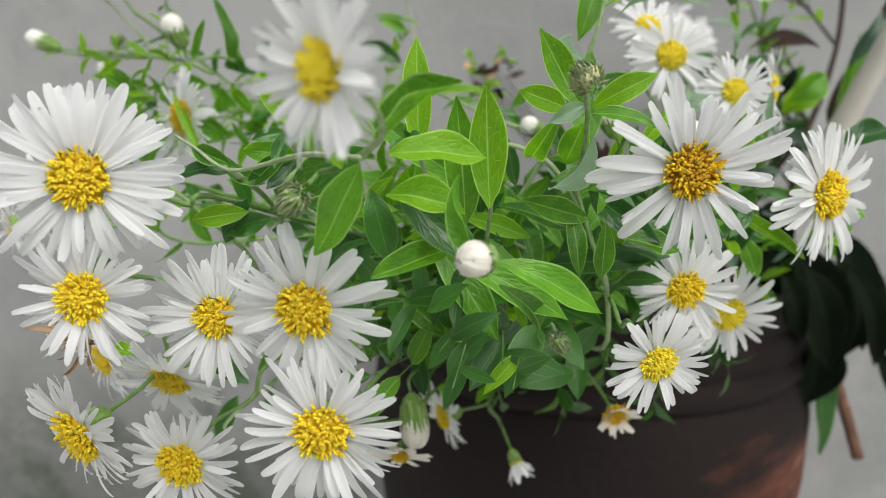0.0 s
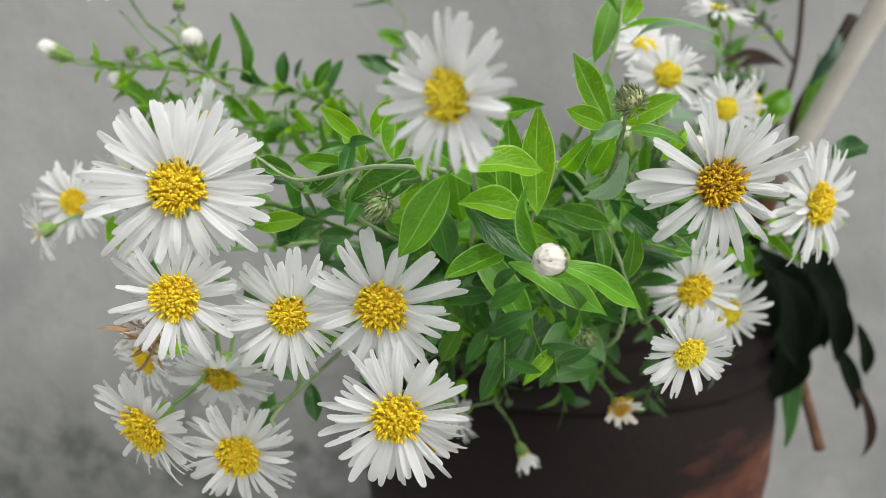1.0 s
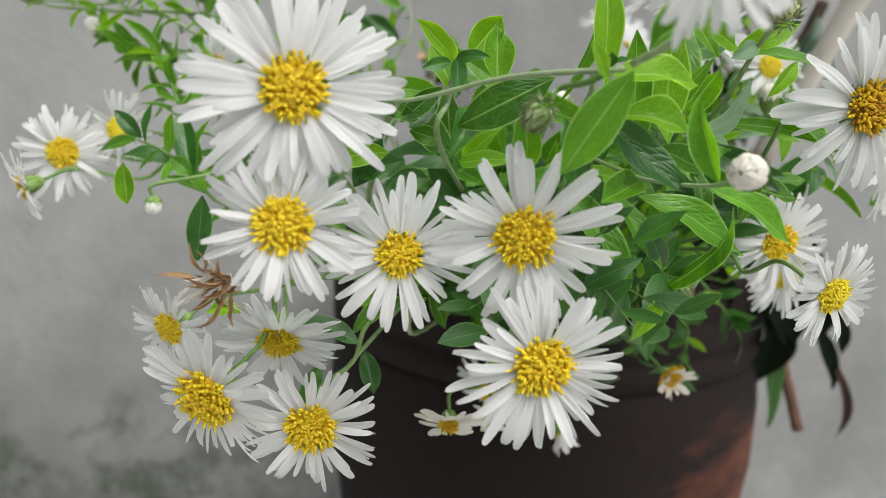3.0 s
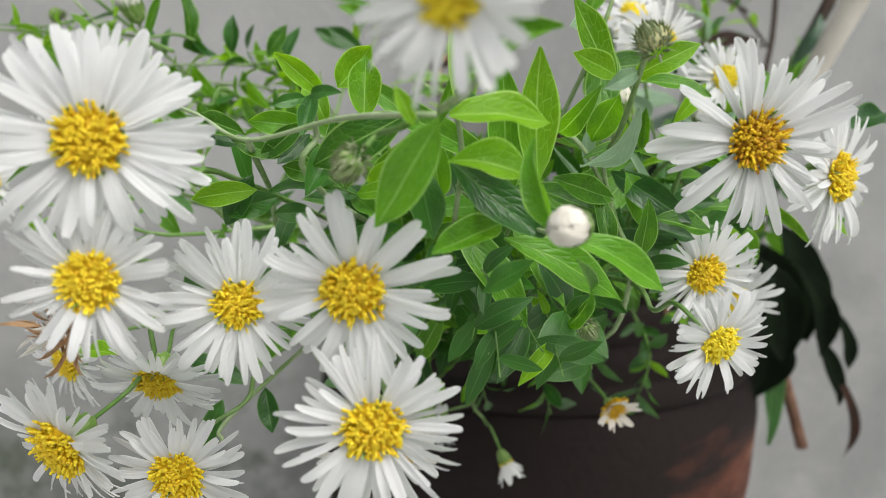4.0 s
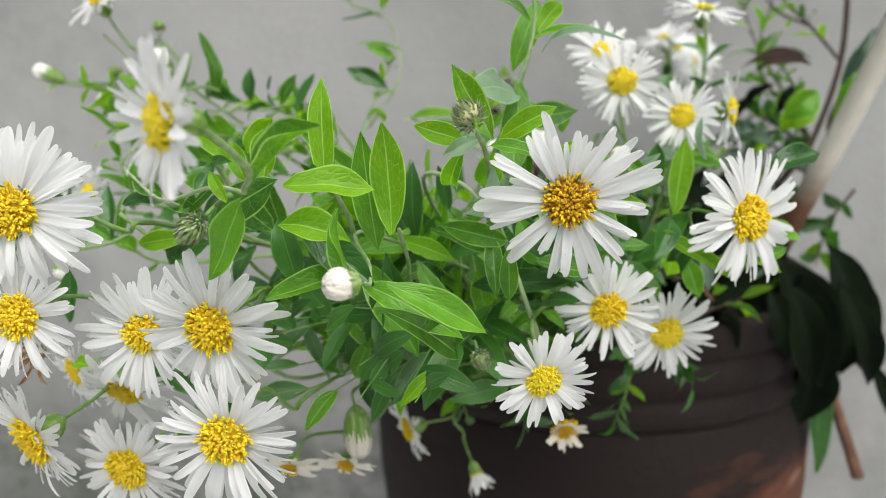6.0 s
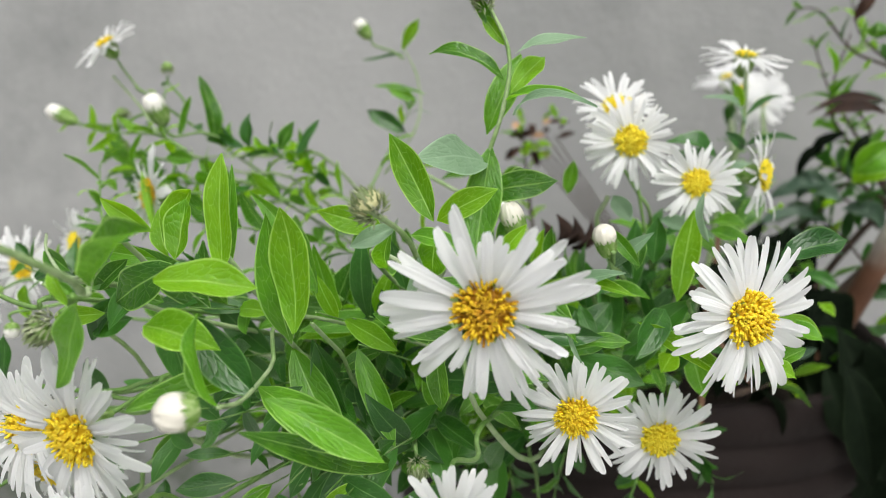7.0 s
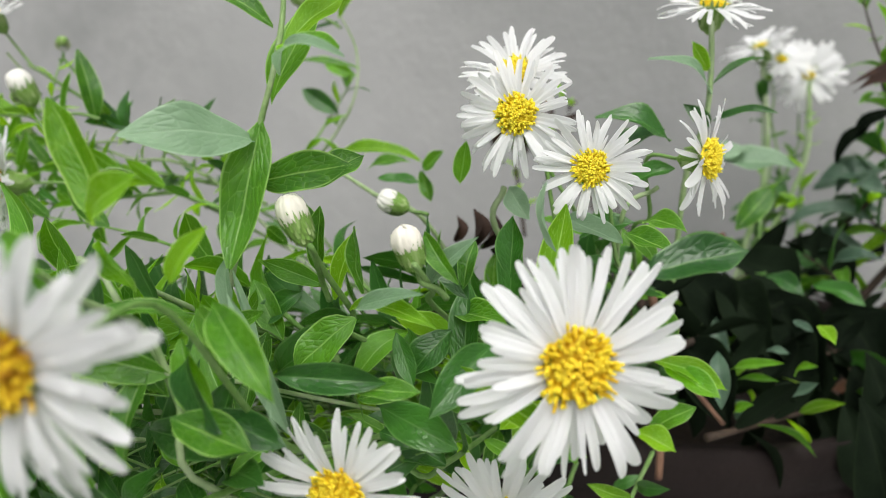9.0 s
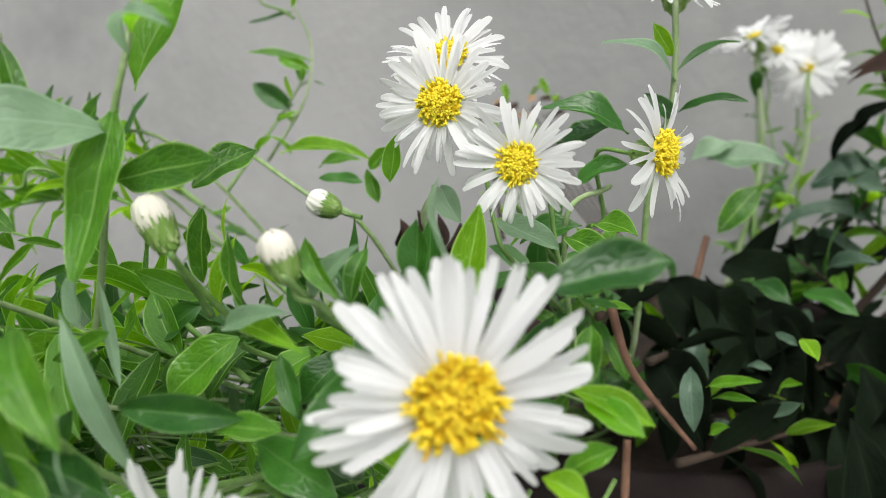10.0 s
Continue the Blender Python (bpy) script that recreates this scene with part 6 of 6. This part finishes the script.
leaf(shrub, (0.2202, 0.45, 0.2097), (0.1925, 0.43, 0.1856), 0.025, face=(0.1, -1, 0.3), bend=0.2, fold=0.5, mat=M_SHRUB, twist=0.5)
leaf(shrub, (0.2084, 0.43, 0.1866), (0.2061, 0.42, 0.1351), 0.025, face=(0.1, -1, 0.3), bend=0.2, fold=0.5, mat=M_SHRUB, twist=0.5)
twig(rear, [(0.0354, 0.27, 0.267), (0.0068, 0.27, 0.2868), (-0.0289, 0.275, 0.2969), (-0.0773, 0.28, 0.3011)], 20, 0.018, 181, 0.0009, 0)
twig(rear, [(0.0345, 0.26, 0.2733), (0.0077, 0.26, 0.2785), (-0.0256, 0.26, 0.2805)], 16, 0.019, 182, 0.0009, 1)
twig(rear, [(0.039, 0.3, 0.2715), (0.0207, 0.3, 0.286), (0.0013, 0.3, 0.2921)], 12, 0.017, 183, 0.0009, 0)
twig(leafy, [(0.0176, 0.25, 0.2719), (0.006, 0.24, 0.2798), (-0.0181, 0.235, 0.2962)], 16, 0.018, 184, 0.0009, 0)
twig(spray, [(-0.0287, 0.32, 0.2969), (-0.0615, 0.32, 0.306), (-0.1076, 0.325, 0.3131)], 18, 0.016, 185, 0.0009, 1)
leaf(shrub, (0.2439, 0.43, 0.1725), (0.2665, 0.43, 0.1248), 0.0116, face=(0, -1, 0.3), bend=0.1, fold=0.35, mat=M_SHRUB, twist=0.3)
leaf(shrub, (0.2549, 0.43, 0.1544), (0.2731, 0.43, 0.0899), 0.0083, face=(0.3, -1, 0.3), bend=0.12, fold=0.7, mat=M_DRY, twist=0.3)
leaf(shrub, (0.2603, 0.43, 0.1829), (0.2693, 0.43, 0.1469), 0.0102, face=(0, -1, 0.3), bend=0.1, fold=0.35, mat=M_SHRUB, twist=0.3)
# stray leaves in lighter colours, standing for lit ones among the blackened shrub leaves
leaf(shrub, (0.1307, 0.36, 0.2501), (0.1329, 0.35, 0.2335), 0.0072, face=(0, -1, 0.4), bend=0.1, fold=0.35, mat=M_GREY, twist=0.3)
leaf(shrub, (0.1355, 0.36, 0.2443), (0.1506, 0.35, 0.2513), 0.0043, face=(0, -0.65, 0.8), bend=0.1, fold=0.35, mat=M_LEAF, twist=0.3)
leaf(shrub, (0.1376, 0.36, 0.2409), (0.1497, 0.35, 0.245), 0.0030, face=(0, -0.65, 0.8), bend=0.1, fold=0.35, mat=M_LEAF, twist=0.3)
leaf(shrub, (0.1471, 0.38, 0.2454), (0.1543, 0.375, 0.2466), 0.0032, face=(0, -0.65, 0.8), bend=0.1, fold=0.35, mat=M_GREY, twist=0.3)
leaf(shrub, (0.1549, 0.38, 0.2571), (0.1612, 0.375, 0.2552), 0.0035, face=(0, -0.65, 0.8), bend=0.1, fold=0.35, mat=M_GREY, twist=0.3)
leaf(shrub, (0.1608, 0.36, 0.2619), (0.1646, 0.35, 0.2588), 0.0051, face=(0, -0.65, 0.8), bend=0.1, fold=0.35, mat=M_YOUNG, twist=0.3)
leaf(shrub, (0.1523, 0.37, 0.2314), (0.1623, 0.36, 0.2422), 0.0051, face=(0, -0.65, 0.8), bend=0.1, fold=0.35, mat=M_GREY, twist=0.3)
leaf(shrub, (0.137, 0.36, 0.2288), (0.1428, 0.355, 0.2344), 0.0041, face=(0, -0.65, 0.8), bend=0.1, fold=0.35, mat=M_LEAF, twist=0.3)
leaf(shrub, (0.1573, 0.38, 0.2366), (0.1628, 0.37, 0.2447), 0.0039, face=(0, -0.65, 0.8), bend=0.1, fold=0.35, mat=M_LEAF, twist=0.3)
leaf(shrub, (0.165, 0.42, 0.2609), (0.1821, 0.41, 0.2566), 0.0089, face=(0, -0.65, 0.8), bend=0.1, fold=0.35, mat=M_DARK, twist=0.3)
leaf(shrub, (0.1479, 0.42, 0.2639), (0.1609, 0.41, 0.259), 0.0081, face=(0, -0.65, 0.8), bend=0.1, fold=0.35, mat=M_DARK, twist=0.3)
leaf(shrub, (0.1839, 0.48, 0.2932), (0.1964, 0.47, 0.2923), 0.0092, face=(0, -0.65, 0.8), bend=0.1, fold=0.35, mat=M_GREY, twist=0.3)
leaf(shrub, (0.1758, 0.46, 0.2611), (0.1939, 0.45, 0.2666), 0.0079, face=(0, -0.65, 0.8), bend=0.1, fold=0.35, mat=M_GREY, twist=0.3)
leaf(shrub, (0.1573, 0.45, 0.2872), (0.1606, 0.44, 0.2908), 0.0087, face=(0, -0.65, 0.8), bend=0.1, fold=0.35, mat=M_YOUNG, twist=0.3)
# yellowing leaf tuft far behind by the wall
tuft = random.Random(77)
for k in range(26):
    a, q = tuft.uniform(0, 6.28), Vector((0.0239, 0.56, 0.3285)) + Vector((tuft.uniform(-0.014, 0.016), tuft.uniform(-0.01, 0.01), tuft.uniform(-0.022, 0.006)))
    leaf(far, q, q + Vector((math.cos(a), tuft.uniform(-0.5, 0.3), math.sin(a) * 0.7 + 0.2)) * tuft.uniform(0.006, 0.012), tuft.uniform(0.004, 0.006), mat=M_DRY if k % 4 == 0 else (M_STRAW if k % 5 == 0 else M_YOUNG), twist=tuft.uniform(-0.6, 0.6))
for k in range(5):
    q = Vector((0.0239, 0.56, 0.3285)) + Vector((-0.012 + 0.006 * k, 0, -0.006))
    stem(far, [q, q.lerp(far.location, 0.4), far.location], 0.0005, 0.0009, M_WOOD_STEM, "side_stem")
# broad leaves round the rear buds and over the edge of the pot
leaf(rear, (0.0569, 0.238, 0.29), (0.0452, 0.232, 0.2789), 0.0099, face=(0, -0.9, 0.45), bend=0.05, fold=0.25, mat=M_LEAF, twist=0.0)
leaf(rear, (0.0295, 0.262, 0.2877), (0.0192, 0.258, 0.2794), 0.0080, face=(0, -0.9, 0.45), bend=0.05, fold=0.25, mat=M_DARK, twist=0.0)
leaf(rear, (0.0633, 0.225, 0.2774), (0.0761, 0.222, 0.2821), 0.0039, face=(0, -0.9, 0.45), bend=0.05, fold=0.25, mat=M_LEAF, twist=0.0)
leaf(rear, (0.0669, 0.228, 0.275), (0.0854, 0.222, 0.2713), 0.0088, face=(0.1, -0.8, 0.6), bend=0.05, fold=0.25, mat=M_DARK, twist=0.0)
leaf(rear, (0.0673, 0.236, 0.2882), (0.0726, 0.232, 0.2784), 0.0046, face=(0.3, -1, 0.1), bend=0.05, fold=0.25, mat=M_DARK, twist=0.0)
leaf(rear, (0.0759, 0.246, 0.2865), (0.0683, 0.24, 0.2772), 0.0082, face=(0, -0.9, 0.45), bend=0.05, fold=0.25, mat=M_DARK, twist=0.0)
leaf(rear, (0.0486, 0.24, 0.2962), (0.0361, 0.236, 0.3016), 0.0051, face=(0, -0.9, 0.45), bend=0.1, fold=0.25, mat=M_LEAF, twist=0.0)
leaf(rear, (0.0396, 0.252, 0.3005), (0.0361, 0.256, 0.3111), 0.0064, face=(0, -1, 0.2), bend=0.05, fold=0.25, mat=M_LEAF, twist=0.0)
leaf(rear, (0.0601, 0.236, 0.296), (0.0597, 0.234, 0.3105), 0.0044, face=(-0.5, -0.9, 0.1), bend=0.05, fold=0.6, mat=M_LEAF, twist=0.0)
leaf(rear, (0.0743, 0.236, 0.2979), (0.0865, 0.232, 0.3099), 0.0043, face=(0, -0.9, 0.45), bend=0.05, fold=0.5, mat=M_PALE, twist=0.0)
leaf(upper, (0.0409, 0.205, 0.295), (0.0568, 0.19, 0.2844), 0.0082, face=(-0.4, -0.9, 0.3), bend=0.05, fold=0.25, mat=M_DARK, twist=0.0)
leaf(upper, (0.0454, 0.202, 0.3006), (0.0674, 0.188, 0.297), 0.0050, face=(0, -0.9, 0.45), bend=0.14, fold=0.25, mat=M_LEAF, twist=0.0)
leaf(upper, (0.0661, 0.19, 0.2961), (0.0707, 0.186, 0.2877), 0.0014, face=(-0.7, -0.6, 0.2), bend=0.05, fold=0.25, mat=M_PALE, twist=0.0)
leaf(upper, (0.0299, 0.205, 0.2748), (0.057, 0.198, 0.2781), 0.0081, face=(0, -0.9, 0.45), bend=0.1, fold=0.25, mat=M_DARK, twist=0.0)
leaf(upper, (0.0314, 0.22, 0.2886), (0.0499, 0.215, 0.2971), 0.0043, face=(0, -0.9, 0.45), bend=0.05, fold=0.25, mat=M_LEAF, twist=0.0)
leaf(upper, (0.0312, 0.232, 0.3), (0.0438, 0.222, 0.2839), 0.0023, face=(0.8, -0.6, 0.2), bend=0.05, fold=0.7, mat=M_PALE, twist=0.0)
leaf(upper, (0.0082, 0.175, 0.2919), (0.0061, 0.17, 0.3213), 0.0086, face=(0.1, -1, 0.2), bend=0.05, fold=0.25, mat=M_LEAF, twist=0.0)
leaf(upper, (-0.0083, 0.178, 0.3047), (-0.0019, 0.172, 0.3311), 0.0038, face=(0.5, -0.9, 0.2), bend=0.05, fold=0.25, mat=M_LEAF, twist=0.0)
leaf(upper, (-0.0002, 0.195, 0.2843), (0.0164, 0.185, 0.2605), 0.0101, face=(0.2, -0.9, 0.3), bend=0.05, fold=0.25, mat=M_LEAF, twist=0.0)
leaf(upper, (0.0063, 0.162, 0.287), (0.0303, 0.16, 0.2742), 0.0087, face=(0.1, -0.8, 0.55), bend=0.05, fold=0.25, mat=M_LEAF, twist=0.0)
leaf(upper, (-0.0059, 0.155, 0.3032), (0.0116, 0.151, 0.2893), 0.0089, face=(0, -0.8, 0.55), bend=0.05, fold=0.25, mat=M_DARK, twist=0.0)
# shoots behind the rear buds, their dark leaves standing for the shaded gaps there
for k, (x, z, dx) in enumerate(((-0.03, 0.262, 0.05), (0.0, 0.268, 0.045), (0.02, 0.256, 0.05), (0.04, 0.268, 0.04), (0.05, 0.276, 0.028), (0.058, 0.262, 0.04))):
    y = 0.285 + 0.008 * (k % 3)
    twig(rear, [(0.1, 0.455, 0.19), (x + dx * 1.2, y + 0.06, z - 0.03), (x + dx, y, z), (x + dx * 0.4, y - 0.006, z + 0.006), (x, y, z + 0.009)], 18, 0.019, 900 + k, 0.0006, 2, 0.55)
# small shoots hanging over the front of the pot, shade put in as dark leaf colour
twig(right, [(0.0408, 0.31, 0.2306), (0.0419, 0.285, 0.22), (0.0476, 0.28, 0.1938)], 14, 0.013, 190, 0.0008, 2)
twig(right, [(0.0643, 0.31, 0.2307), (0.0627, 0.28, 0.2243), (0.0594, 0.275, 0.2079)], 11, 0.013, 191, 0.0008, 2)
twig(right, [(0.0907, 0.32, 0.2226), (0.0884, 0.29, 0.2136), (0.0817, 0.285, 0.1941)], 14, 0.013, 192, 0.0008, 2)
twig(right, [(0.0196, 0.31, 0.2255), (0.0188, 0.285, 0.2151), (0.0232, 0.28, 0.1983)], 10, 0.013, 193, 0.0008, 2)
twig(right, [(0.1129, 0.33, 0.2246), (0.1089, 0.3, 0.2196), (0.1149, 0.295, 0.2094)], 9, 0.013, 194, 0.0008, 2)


# ---- small leafy side stems that fill the middle of the clump ----
rng = random.Random(5)
owners = (upper, leafy, left, right, rear, tall)
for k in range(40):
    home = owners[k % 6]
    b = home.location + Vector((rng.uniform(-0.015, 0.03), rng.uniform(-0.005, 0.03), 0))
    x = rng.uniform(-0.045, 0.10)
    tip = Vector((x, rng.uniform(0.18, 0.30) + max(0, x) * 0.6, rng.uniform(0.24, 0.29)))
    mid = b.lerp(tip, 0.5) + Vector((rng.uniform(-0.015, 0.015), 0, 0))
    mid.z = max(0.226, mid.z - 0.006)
    # low tips get dark leaves, high ones brighter: shade put into the colour
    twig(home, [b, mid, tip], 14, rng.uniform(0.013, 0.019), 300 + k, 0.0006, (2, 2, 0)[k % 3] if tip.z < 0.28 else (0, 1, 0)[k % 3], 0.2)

# short leafy shoots just under the foremost leaves, all in dark leaves for their shade
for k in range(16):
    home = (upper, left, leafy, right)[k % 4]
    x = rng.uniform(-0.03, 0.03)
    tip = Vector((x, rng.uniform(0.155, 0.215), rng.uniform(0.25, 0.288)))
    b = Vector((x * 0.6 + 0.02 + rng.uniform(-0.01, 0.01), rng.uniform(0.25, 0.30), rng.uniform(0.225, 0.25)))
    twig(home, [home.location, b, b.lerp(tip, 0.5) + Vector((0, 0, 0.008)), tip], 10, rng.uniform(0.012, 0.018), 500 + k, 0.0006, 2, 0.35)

# upright leafy shoots behind the foremost leaves
for k in range(7):
    home = (upper, leafy, tall, left)[k % 4]
    x = -0.032 + 0.05 * k / 6 + rng.uniform(-0.006, 0.006)
    tip = Vector((x, rng.uniform(0.19, 0.24), rng.uniform(0.282, 0.300)))
    b = Vector((x * 0.6 + 0.02, rng.uniform(0.26, 0.31), rng.uniform(0.225, 0.25)))
    twig(home, [home.location, b, b.lerp(tip, 0.55) + Vector((0, 0.01, 0.006)), tip], 8, rng.uniform(0.018, 0.024), 700 + k, 0.0006, (0, 1, 0)[k % 3], 0.5)
